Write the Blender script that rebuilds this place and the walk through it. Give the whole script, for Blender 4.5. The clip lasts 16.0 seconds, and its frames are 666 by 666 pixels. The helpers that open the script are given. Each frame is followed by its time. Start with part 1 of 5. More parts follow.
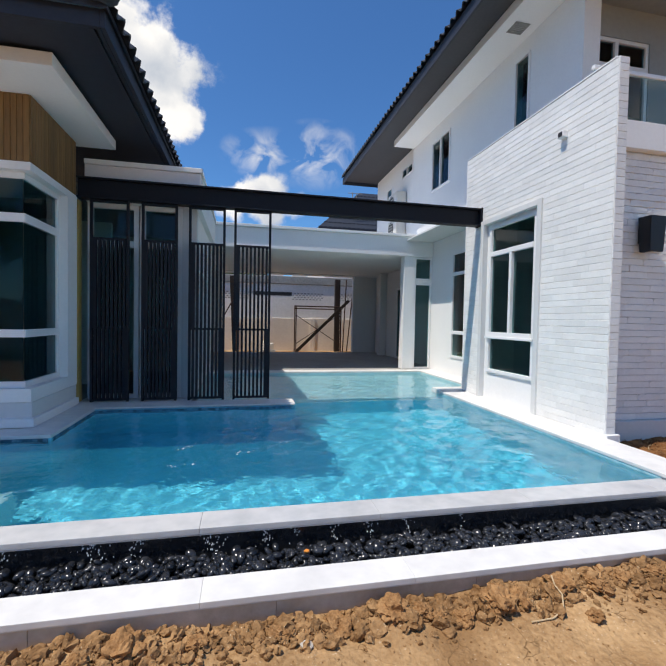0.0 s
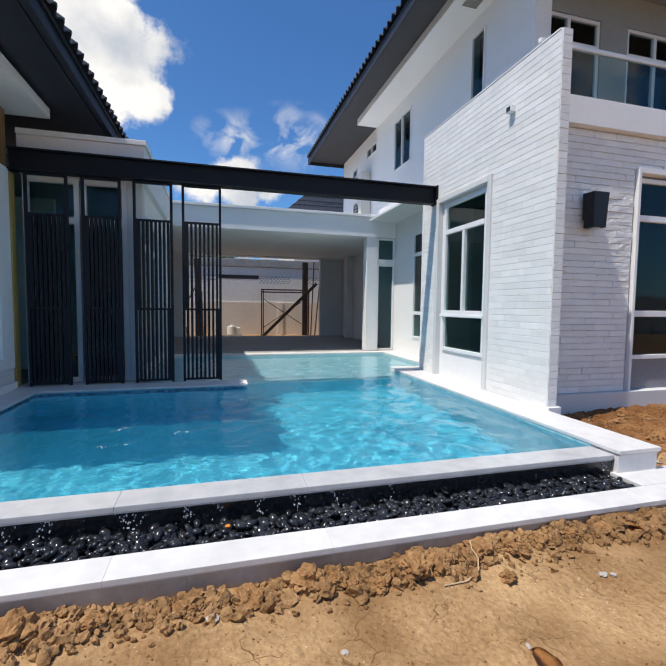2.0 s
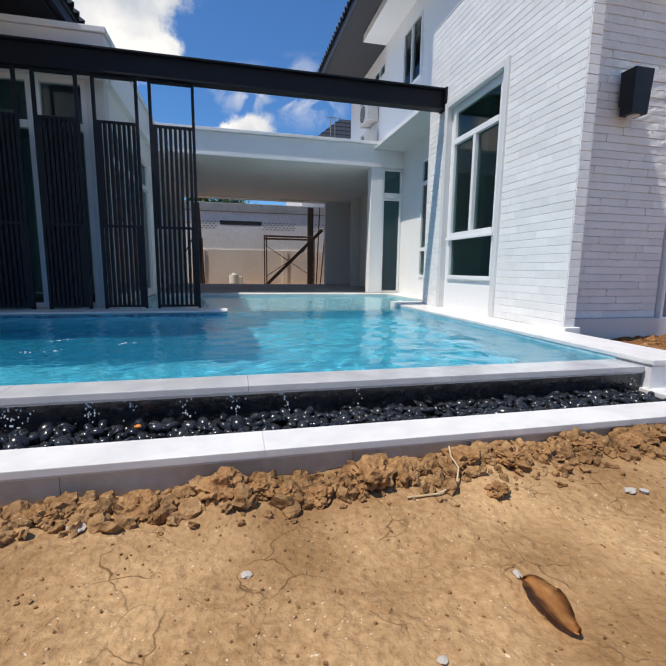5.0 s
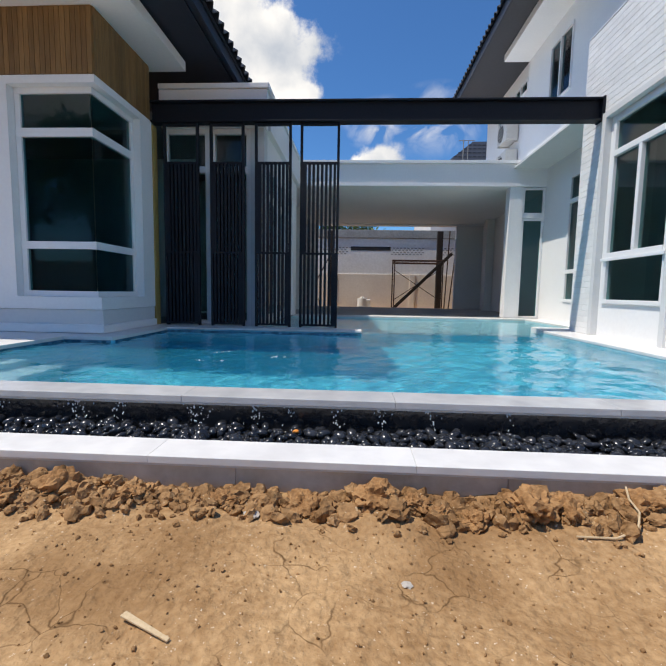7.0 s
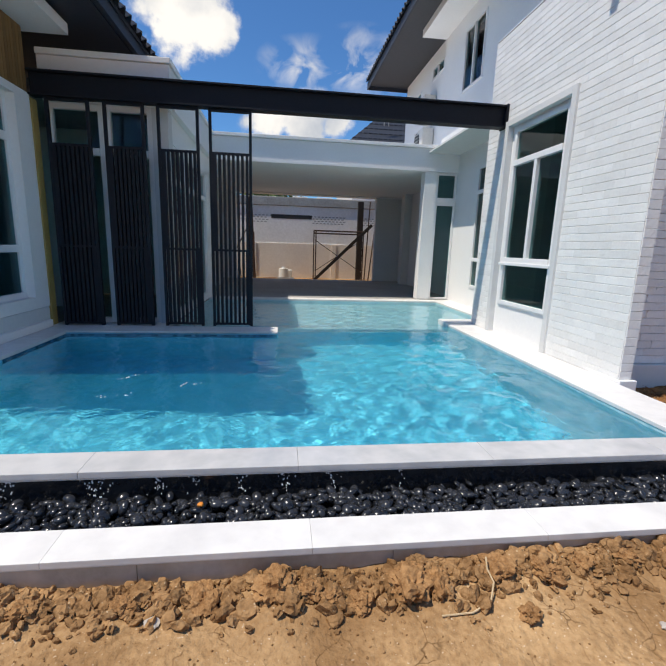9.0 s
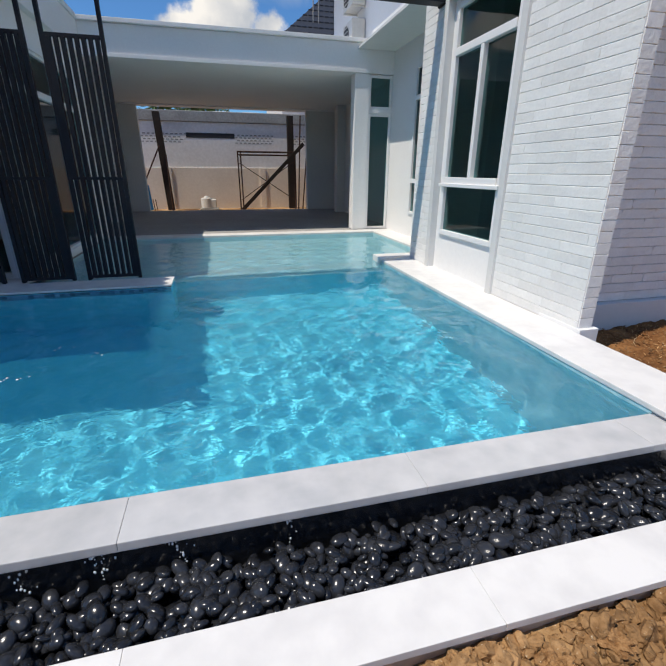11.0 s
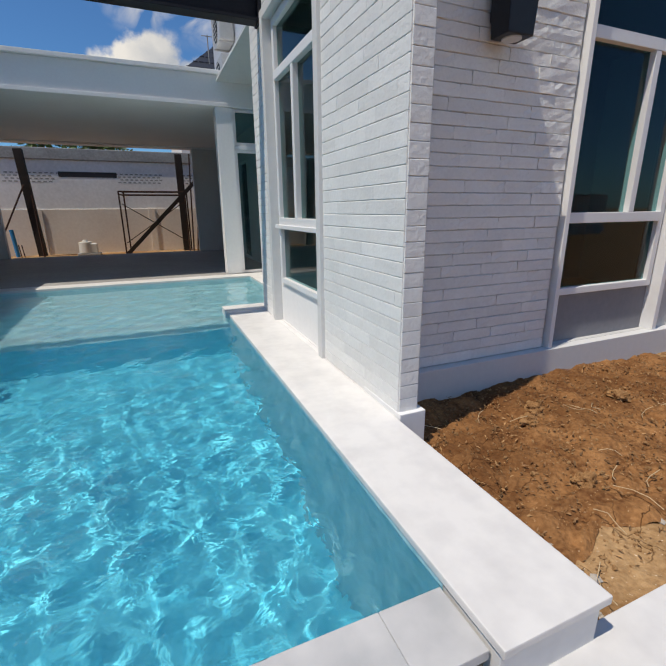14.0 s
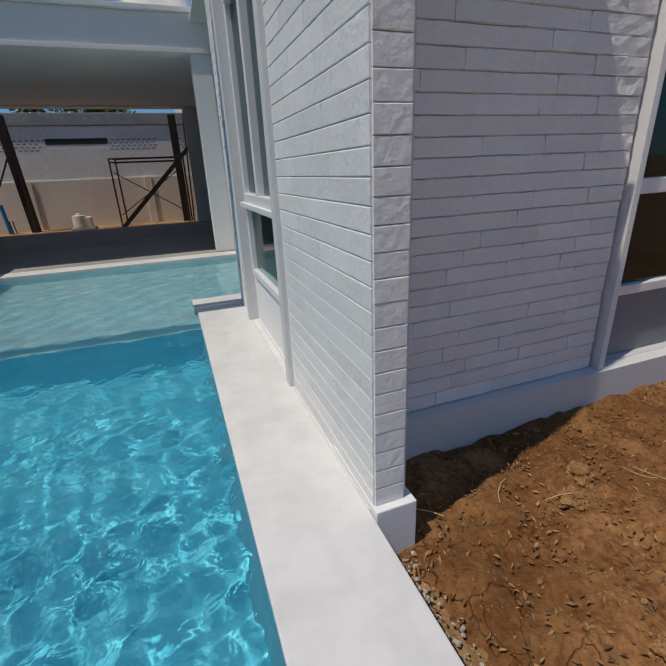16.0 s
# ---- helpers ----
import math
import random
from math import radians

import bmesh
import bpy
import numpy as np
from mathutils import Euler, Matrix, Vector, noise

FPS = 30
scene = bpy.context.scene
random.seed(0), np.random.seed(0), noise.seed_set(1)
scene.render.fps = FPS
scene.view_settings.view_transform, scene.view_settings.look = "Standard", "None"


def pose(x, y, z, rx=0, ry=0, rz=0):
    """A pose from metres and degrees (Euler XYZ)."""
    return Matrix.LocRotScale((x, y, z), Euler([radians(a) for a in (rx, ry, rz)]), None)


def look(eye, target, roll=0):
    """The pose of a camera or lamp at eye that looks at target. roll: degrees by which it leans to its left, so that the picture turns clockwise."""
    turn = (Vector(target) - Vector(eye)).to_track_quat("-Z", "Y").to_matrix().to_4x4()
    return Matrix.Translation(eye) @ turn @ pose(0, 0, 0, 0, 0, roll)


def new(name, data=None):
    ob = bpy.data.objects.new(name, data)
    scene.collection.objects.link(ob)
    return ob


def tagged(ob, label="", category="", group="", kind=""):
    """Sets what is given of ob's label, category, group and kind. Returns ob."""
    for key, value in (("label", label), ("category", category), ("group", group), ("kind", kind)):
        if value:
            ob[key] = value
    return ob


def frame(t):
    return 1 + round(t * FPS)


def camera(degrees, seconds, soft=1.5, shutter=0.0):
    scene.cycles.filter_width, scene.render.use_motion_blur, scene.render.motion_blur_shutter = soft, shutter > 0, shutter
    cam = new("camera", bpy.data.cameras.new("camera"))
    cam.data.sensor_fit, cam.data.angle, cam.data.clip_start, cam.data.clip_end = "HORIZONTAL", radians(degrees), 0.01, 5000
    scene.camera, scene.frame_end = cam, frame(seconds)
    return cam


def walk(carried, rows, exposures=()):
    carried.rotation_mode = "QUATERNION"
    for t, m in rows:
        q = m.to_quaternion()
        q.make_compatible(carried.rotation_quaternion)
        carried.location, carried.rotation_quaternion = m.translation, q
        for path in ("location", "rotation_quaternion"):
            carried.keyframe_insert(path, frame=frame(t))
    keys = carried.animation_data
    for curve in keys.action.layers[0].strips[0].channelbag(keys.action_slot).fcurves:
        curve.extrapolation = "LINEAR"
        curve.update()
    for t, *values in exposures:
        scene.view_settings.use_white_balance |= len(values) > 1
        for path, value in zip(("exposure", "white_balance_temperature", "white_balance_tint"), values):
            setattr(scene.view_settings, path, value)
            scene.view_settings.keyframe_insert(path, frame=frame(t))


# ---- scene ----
cam = camera(76.4, 16.0)
METRES, EYE, TILT, LEAN, TURN = 6.5, 1.284, 0.0, 0.0, -12.1
ROWS = [
    (0.0, 0.0, 0.0, 0.0, 0.03, -1.81, -1.1),
    (0.5, 0.001, -0.0075, -0.0013, -2.0, -1.74, -1.03),
    (1.0, 0.0073, -0.0057, -0.0018, -3.77, -1.82, -0.91),
    (1.5, 0.0297, 0.0038, -0.0067, -3.89, -2.47, -0.92),
    (2.0, 0.0546, 0.0108, -0.0158, -3.18, -3.67, -0.64),
    (2.5, 0.0729, 0.0174, -0.0229, -2.46, -7.35, -0.23),
    (3.0, 0.0904, 0.048, -0.0347, -3.13, -10.63, 0.04),
    (5.5, 0.1164, 0.1042, -0.1152, 0.82, -7.57, -1.61),
    (6.0, 0.1039, 0.0999, -0.1141, 7.55, -6.78, -0.86),
    (6.5, 0.0967, 0.0941, -0.1138, 12.77, -6.2, -0.69),
    (7.0, 0.0943, 0.0919, -0.1133, 15.33, -5.58, -0.99),
    (7.5, 0.0972, 0.0978, -0.1003, 16.1, -6.48, -1.58),
    (8.0, 0.0985, 0.0983, -0.0339, 15.65, -8.12, -1.64),
    (8.5, 0.0964, 0.0886, -0.0085, 10.85, -8.1, -1.67),
    (9.0, 0.1109, 0.1015, -0.0139, 5.28, -11.44, -1.8),
    (9.5, 0.1549, 0.145, -0.0156, 1.61, -19.04, -2.46),
    (10.0, 0.1681, 0.1959, -0.0191, -0.3, -22.67, -2.22),
    (12.5, 0.1914, 0.3063, -0.0109, -6.24, -17.02, 4.09),
    (13.0, 0.2514, 0.3212, -0.0145, -11.33, -16.77, 1.21),
    (13.5, 0.3029, 0.3584, -0.0153, -11.44, -16.58, 1.18),
    (14.0, 0.3563, 0.4004, -0.0131, -10.96, -16.18, 0.52),
    (14.5, 0.4033, 0.425, -0.0129, -7.02, -15.89, -2.24),
    (15.0, 0.4136, 0.4598, -0.0145, -5.84, -17.13, -0.75),
    (15.5, 0.4079, 0.5, 0.0004, -3.92, -21.03, 1.96),
    (16.0, 0.4344, 0.5402, -0.0005, -8.49, -21.18, 2.38),
]
walk(cam, [(t, pose(0, 0, EYE, TILT, LEAN, TURN) @ pose(METRES * x, METRES * y, METRES * z, 90 + pitch, roll, yaw)) for t, x, y, z, yaw, pitch, roll in ROWS],
     [(0.0, 0.12, 6850, 10), (7.0, 0.1, 6850, 10), (9.5, 0.1, 7050, 10), (10.0, 0.05, 7000, 10), (12.5, -0.1, 7050, 10), (13.5, -0.2, 7150, 10), (15.0, -0.42, 7150, 10), (16.0, -0.68, 7100, 10)])

# ---- world, sun ----
SUN_WAY = Vector((0.46, 0.125, -1.0)).normalized()
world = bpy.data.worlds.new("world")
scene.world = world
world.use_nodes = True
WN, WL = world.node_tree.nodes, world.node_tree.links
WN.clear()
w_out = WN.new("ShaderNodeOutputWorld")
w_bg = WN.new("ShaderNodeBackground")
w_sky = WN.new("ShaderNodeTexSky")
w_sky.sky_type = "NISHITA"
w_sky.sun_disc = False
w_sky.sun_elevation = math.asin(-SUN_WAY.z)
w_sky.sun_rotation = math.atan2(-SUN_WAY.x, -SUN_WAY.y)
w_sky.altitude = 0
w_sky.air_density, w_sky.dust_density, w_sky.ozone_density = 1.0, 0.25, 4.0
w_bg.inputs["Strength"].default_value = 0.092
w_geo = WN.new("ShaderNodeTexCoord")


def wmath(op, a, b=None, c=None):
    n = WN.new("ShaderNodeMath")
    n.operation = op
    for i, v in enumerate((a, b, c)):
        if v is None:
            continue
        if isinstance(v, (int, float)):
            n.inputs[i].default_value = v
        else:
            WL.new(v, n.inputs[i])
    return n.outputs[0]


def cloud_blob(centre, radius, squash=1.0):
    """How near a direction of the sky lies to a cloud's middle: 1 there, 0 at its rim."""
    c = Vector(centre).normalized()
    sub = WN.new("ShaderNodeVectorMath")
    sub.operation = "SUBTRACT"
    WL.new(w_geo.outputs["Generated"], sub.inputs[0])
    sub.inputs[1].default_value = c
    mul = WN.new("ShaderNodeVectorMath")
    mul.operation = "MULTIPLY"
    WL.new(sub.outputs[0], mul.inputs[0])
    mul.inputs[1].default_value = (1, 1, squash)
    ln = WN.new("ShaderNodeVectorMath")
    ln.operation = "LENGTH"
    WL.new(mul.outputs[0], ln.inputs[0])
    return wmath("SUBTRACT", 1.0, wmath("DIVIDE", ln.outputs["Value"], radius))


w_noise = WN.new("ShaderNodeTexNoise")
w_noise.inputs["Scale"].default_value = 9.0
w_noise.inputs["Detail"].default_value = 9.0
w_noise.inputs["Roughness"].default_value = 0.58
WL.new(w_geo.outputs["Generated"], w_noise.inputs["Vector"])
w_mask = None
for centre, radius, squash in (
        ((-0.201, 0.874, 0.442), 0.155, 0.9),
        ((-0.24, 0.839, 0.488), 0.14, 0.9),
        ((-0.147, 0.901, 0.409), 0.093, 1.0),
        ((-0.187, 0.86, 0.476), 0.114, 0.9),
        ((0.039, 0.963, 0.262), 0.085, 1.3),
        ((-0.034, 0.969, 0.246), 0.065, 1.2),
        ((0.116, 0.96, 0.254), 0.045, 1.2),
        ((0.014, 0.961, 0.268), 0.062, 1.1),
        ((-0.038, 0.966, 0.254), 0.054, 1.3),
        ((-0.7, 0.9, 0.3), 0.3, 1.4), ((1.0, 0.5, 0.4), 0.3, 1.4), ((0.6, -0.9, 0.5), 0.35, 1.2), ((-0.5, -0.9, 0.4), 0.35, 1.4)):
    b = cloud_blob(centre, radius, squash)
    w_mask = b if w_mask is None else wmath("MAXIMUM", w_mask, b)
w_sum = wmath("ADD", wmath("MULTIPLY", w_mask, 1.15), wmath("MULTIPLY_ADD", w_noise.outputs["Fac"], 2.8, -1.62))
w_ramp = WN.new("ShaderNodeMapRange")
w_ramp.interpolation_type = "SMOOTHSTEP"
w_ramp.inputs["From Min"].default_value = 0.0
w_ramp.inputs["From Max"].default_value = 0.42
WL.new(w_sum, w_ramp.inputs["Value"])
w_gate = WN.new("ShaderNodeMapRange")
w_gate.inputs["From Min"].default_value = -0.15
w_gate.inputs["From Max"].default_value = 0.25
WL.new(w_mask, w_gate.inputs["Value"])
# thin veils between the heaps
w_veil = WN.new("ShaderNodeTexNoise")
w_veil.inputs["Scale"].default_value = 15.0
w_veil.inputs["Detail"].default_value = 7.0
w_veil.inputs["Distortion"].default_value = 1.2
WL.new(w_geo.outputs["Generated"], w_veil.inputs["Vector"])
w_thin = WN.new("ShaderNodeMapRange")
w_thin.inputs["From Min"].default_value, w_thin.inputs["From Max"].default_value = 0.44, 0.78
WL.new(w_veil.outputs["Fac"], w_thin.inputs["Value"])
w_near = wmath("MAXIMUM", wmath("MAXIMUM", cloud_blob((0.06, 0.934, 0.352), 0.12, 2.2), cloud_blob((0.15, 0.925, 0.355), 0.11, 1.5)), 0.0)
w_fac = wmath("MAXIMUM", wmath("MULTIPLY", w_ramp.outputs[0], w_gate.outputs[0]), wmath("MINIMUM", wmath("MULTIPLY", wmath("MULTIPLY", w_thin.outputs[0], w_near), 1.3), 0.7))
w_noise2 = WN.new("ShaderNodeTexNoise")
w_noise2.inputs["Scale"].default_value = 8.0
w_noise2.inputs["Detail"].default_value = 6.0
WL.new(w_geo.outputs["Generated"], w_noise2.inputs["Vector"])
w_ccol = WN.new("ShaderNodeMix")
w_ccol.data_type = "RGBA"
w_shade = WN.new("ShaderNodeMapRange")
w_shade.inputs["From Min"].default_value, w_shade.inputs["From Max"].default_value = 0.36, 0.62
WL.new(w_noise2.outputs["Fac"], w_shade.inputs["Value"])
WL.new(w_shade.outputs[0], w_ccol.inputs["Factor"])
w_ccol.inputs["A"].default_value = (5.6, 6.2, 7.2, 1)
w_ccol.inputs["B"].default_value = (10.4, 10.4, 10.4, 1)
w_mix = WN.new("ShaderNodeMix")
w_mix.data_type = "RGBA"
w_tint = WN.new("ShaderNodeMix")
w_tint.data_type, w_tint.blend_type = "RGBA", "MULTIPLY"
w_tint.inputs["Factor"].default_value = 1.0
w_tint.inputs["B"].default_value = (0.60, 1.06, 1.50, 1)
WL.new(w_sky.outputs[0], w_tint.inputs["A"])
WL.new(w_fac, w_mix.inputs["Factor"])
WL.new(w_tint.outputs["Result"], w_mix.inputs["A"])
WL.new(w_ccol.outputs["Result"], w_mix.inputs["B"])
WL.new(w_mix.outputs["Result"], w_bg.inputs["Color"])
WL.new(w_bg.outputs[0], w_out.inputs["Surface"])

sun = new("sun", bpy.data.lights.new("sun", "SUN"))
sun.data.energy, sun.data.angle, sun.data.color = 4.1, radians(0.53), (1.0, 0.955, 0.89)
sun.matrix_world = look((0, 0, 0), SUN_WAY)


# ---- materials ----
def material(name, colour, rough=0.6, metal=0.0, spec=0.5):
    m = bpy.data.materials.new(name)
    m.use_nodes = True
    b = m.node_tree.nodes["Principled BSDF"]
    b.inputs["Base Color"].default_value = (*colour, 1)
    b.inputs["Roughness"].default_value = rough
    b.inputs["Metallic"].default_value = metal
    b.inputs["Specular IOR Level"].default_value = spec
    return m


def varied(name, dark, light, scale=3.0, fine=60.0, rough=0.7, bump=0.2, bump_scale=None, spec=0.4, metal=0.0, stretch=(1, 1, 1), pieces=0.0, coords="Object",
           low=0.3, high=0.7, rough_var=0.1):
    """A surface of two colours at a coarse and a fine scale, with relief; pieces: how far the colour changes from piece to piece."""
    m = material(name, light, rough, metal, spec)
    n, l = m.node_tree.nodes, m.node_tree.links
    b = n["Principled BSDF"]
    co = n.new("ShaderNodeTexCoord")
    mp = n.new("ShaderNodeMapping")
    mp.inputs["Scale"].default_value = stretch
    l.new(co.outputs[coords], mp.inputs["Vector"])
    if coords == "Object":
        oi = n.new("ShaderNodeObjectInfo")
        shift = n.new("ShaderNodeVectorMath")
        shift.operation = "MULTIPLY_ADD"
        l.new(oi.outputs["Random"], shift.inputs[0])
        shift.inputs[1].default_value = (7.3, 3.1, 5.7)
        l.new(mp.outputs[0], shift.inputs[2])
        vec = shift.outputs[0]
    else:
        vec = mp.outputs[0]
    n1 = n.new("ShaderNodeTexNoise")
    n1.inputs["Scale"].default_value = scale
    n1.inputs["Detail"].default_value = 5
    n2 = n.new("ShaderNodeTexNoise")
    n2.inputs["Scale"].default_value = fine
    n2.inputs["Detail"].default_value = 4
    for q in (n1, n2):
        l.new(vec, q.inputs["Vector"])
    av = n.new("ShaderNodeMath")
    av.operation = "MULTIPLY_ADD"
    l.new(n2.outputs["Fac"], av.inputs[0])
    av.inputs[1].default_value = 0.45
    sc = n.new("ShaderNodeMath")
    sc.operation = "MULTIPLY"
    l.new(n1.outputs["Fac"], sc.inputs[0])
    sc.inputs[1].default_value = 0.55
    l.new(sc.outputs[0], av.inputs[2])
    mr = n.new("ShaderNodeMapRange")
    mr.inputs["From Min"].default_value = low
    mr.inputs["From Max"].default_value = high
    l.new(av.outputs[0], mr.inputs["Value"])
    mix = n.new("ShaderNodeMix")
    mix.data_type = "RGBA"
    mix.inputs["A"].default_value = (*dark, 1)
    mix.inputs["B"].default_value = (*light, 1)
    l.new(mr.outputs[0], mix.inputs["Factor"])
    col = mix.outputs["Result"]
    if pieces:
        ob = n.new("ShaderNodeObjectInfo")
        ge = n.new("ShaderNodeNewGeometry")
        ad = n.new("ShaderNodeMath")
        ad.operation = "ADD"
        l.new(ob.outputs["Random"], ad.inputs[0])
        l.new(ge.outputs["Random Per Island"], ad.inputs[1])
        fr = n.new("ShaderNodeMath")
        fr.operation = "FRACT"
        l.new(ad.outputs[0], fr.inputs[0])
        hv = n.new("ShaderNodeHueSaturation")
        vr = n.new("ShaderNodeMapRange")
        vr.inputs["To Min"].default_value = 1 - pieces
        vr.inputs["To Max"].default_value = 1 + pieces
        l.new(fr.outputs[0], vr.inputs["Value"])
        l.new(vr.outputs[0], hv.inputs["Value"])
        l.new(col, hv.inputs["Color"])
        col = hv.outputs["Color"]
    l.new(col, b.inputs["Base Color"])
    rr = n.new("ShaderNodeMapRange")
    rr.inputs["To Min"].default_value = max(0.02, rough - rough_var)
    rr.inputs["To Max"].default_value = min(1, rough + rough_var)
    l.new(n1.outputs["Fac"], rr.inputs["Value"])
    l.new(rr.outputs[0], b.inputs["Roughness"])
    if bump:
        bn = n.new("ShaderNodeTexNoise")
        bn.inputs["Scale"].default_value = bump_scale or fine
        bn.inputs["Detail"].default_value = 6
        l.new(vec, bn.inputs["Vector"])
        bp = n.new("ShaderNodeBump")
        bp.inputs["Strength"].default_value = bump
        bp.inputs["Distance"].default_value = 0.01
        l.new(bn.outputs["Fac"], bp.inputs["Height"])
        l.new(bp.outputs[0], b.inputs["Normal"])
    return m


M_WHITE = varied("white_paint", (0.79, 0.79, 0.79), (0.85, 0.85, 0.84), 1.2, 25, 0.75, 0.06, 90, spec=0.25)
M_GREYWALL = varied("pale_grey_paint", (0.62, 0.63, 0.63), (0.69, 0.69, 0.68), 1.1, 20, 0.8, 0.08, 80, spec=0.2)
M_BRICK = varied("white_brick", (0.72, 0.72, 0.71), (0.83, 0.83, 0.81), 5, 45, 0.72, 0.45, 38, spec=0.3, pieces=0.05)
M_MORTAR = varied("brick_joint", (0.50, 0.50, 0.49), (0.62, 0.62, 0.61), 4, 40, 0.9, 0.3, spec=0.1)
M_MARBLE = varied("white_marble", (0.64, 0.63, 0.62), (0.76, 0.75, 0.73), 2.2, 9, 0.42, 0.04, 40, spec=0.4, pieces=0.03, low=0.34, high=0.58)
M_WETMARBLE = varied("wet_marble", (0.44, 0.45, 0.46), (0.58, 0.58, 0.58), 2.5, 9, 0.18, 0.05, 14, spec=0.5, pieces=0.03, low=0.32, high=0.6)
M_SLABSIDE = varied("curb_side_stone", (0.42, 0.35, 0.26), (0.67, 0.60, 0.50), 3, 16, 0.7, 0.25, 50, spec=0.25, pieces=0.04)
M_FRAME = varied("white_window_frame", (0.78, 0.79, 0.79), (0.83, 0.83, 0.83), 2, 20, 0.4, 0.0)
M_STEEL = varied("black_painted_steel", (0.007, 0.009, 0.014), (0.013, 0.015, 0.022), 3, 40, 0.55, 0.03, 60, spec=0.22)
M_WEIR = varied("black_wet_stone", (0.006, 0.007, 0.009), (0.018, 0.02, 0.024), 6, 30, 0.16, 0.35, 22, spec=0.5)
M_PEBBLE = varied("black_pebble", (0.010, 0.011, 0.014), (0.03, 0.032, 0.037), 20, 80, 0.2, 0.08, 60, spec=0.5, pieces=0.5)
M_ROOF = varied("slate_roof_tile", (0.018, 0.022, 0.032), (0.04, 0.046, 0.06), 4, 30, 0.5, 0.2, 40, spec=0.4, pieces=0.15)
M_FASCIA = varied("dark_grey_fascia", (0.020, 0.025, 0.038), (0.03, 0.036, 0.052), 1.5, 20, 0.55, 0.04, 60, spec=0.35)
M_SOFFITDARK = varied("dark_grey_soffit_board", (0.045, 0.047, 0.055), (0.065, 0.067, 0.075), 1.5, 20, 0.6, 0.05, 60, spec=0.3)
M_WOOD = varied("wood_cladding", (0.15, 0.083, 0.03), (0.31, 0.175, 0.068), 2.5, 16, 0.55, 0.15, 30, spec=0.3, stretch=(4, 4, 0.35), pieces=0.18)
M_OCHRE = varied("ochre_paint", (0.36, 0.24, 0.07), (0.44, 0.31, 0.1), 2, 20, 0.7, 0.05)
M_CONCRETE = varied("concrete_floor", (0.26, 0.25, 0.24), (0.38, 0.37, 0.36), 0.9, 14, 0.75, 0.15, 40, spec=0.25)
M_INTERIOR = varied("interior_plaster", (0.60, 0.62, 0.61), (0.66, 0.68, 0.67), 1, 12, 0.8, 0.0)
M_RENDER = varied("old_white_render", (0.70, 0.68, 0.66), (0.90, 0.88, 0.87), 0.8, 12, 0.85, 0.25, 20, spec=0.2)
M_BEIGE = varied("beige_render", (0.72, 0.62, 0.52), (0.84, 0.75, 0.65), 0.9, 14, 0.85, 0.25, 20, spec=0.2)
M_CEMENT = varied("weathered_cement", (0.22, 0.22, 0.21), (0.42, 0.41, 0.39), 1.5, 18, 0.9, 0.3, 20, spec=0.2)
M_RUST = varied("rusty_steel", (0.03, 0.014, 0.009), (0.085, 0.04, 0.025), 6, 60, 0.75, 0.3, 60, spec=0.3)
M_BROWNPOST = varied("dark_brown_timber", (0.014, 0.009, 0.007), (0.035, 0.022, 0.016), 4, 40, 0.8, 0.3, 40)
M_BLUEPIPE = material("blue_plastic", (0.02, 0.22, 0.5), 0.4)
M_AC = varied("white_metal_case", (0.62, 0.6, 0.55), (0.72, 0.70, 0.66), 2, 20, 0.5, 0.02)
M_DARKHOLE = material("dark_grille", (0.02, 0.02, 0.022), 0.6)
M_LAMPBLACK = varied("black_lamp_metal", (0.008, 0.009, 0.012), (0.014, 0.015, 0.02), 4, 50, 0.45, 0.1, 90)
M_LENS = material("frosted_lens", (0.6, 0.6, 0.58), 0.3)
M_STEEL_BRIGHT = material("brushed_steel", (0.6, 0.6, 0.6), 0.3, 1.0)
M_SHADEPANEL = varied("shaded_panel_grey", (0.20, 0.20, 0.22), (0.25, 0.25, 0.27), 2, 20, 0.7, 0.04)
M_LEAFDRY = varied("dry_leaf", (0.42, 0.17, 0.045), (0.66, 0.33, 0.11), 12, 70, 0.6, 0.3, 60)
M_STICK = varied("pale_stick", (0.46, 0.33, 0.18), (0.66, 0.51, 0.32), 10, 80, 0.8, 0.3)
M_FOLIAGE = varied("green_foliage", (0.03, 0.07, 0.015), (0.08, 0.14, 0.03), 3, 30, 0.6, 0.0, pieces=0.3)
M_BARK = varied("bark", (0.07, 0.05, 0.035), (0.15, 0.11, 0.08), 6, 40, 0.9, 0.4)
M_ORANGE = varied("orange_leaf", (0.6, 0.16, 0.02), (0.75, 0.27, 0.04), 10, 50, 0.6, 0.1)
M_TILEBLUE = varied("blue_mosaic", (0.03, 0.10, 0.18), (0.13, 0.28, 0.38), 8, 40, 0.25, 0.1, spec=0.5, pieces=0.5)
# ceiling grey, also laid on the white balcony wall as its shade
M_CEIL_SHADE = varied("ceiling_grey_wall_shade", (0.30, 0.31, 0.30), (0.36, 0.37, 0.36), 1, 12, 0.8, 0.02)
M_NAIL = material("grey_sealant", (0.62, 0.62, 0.62), 0.6)


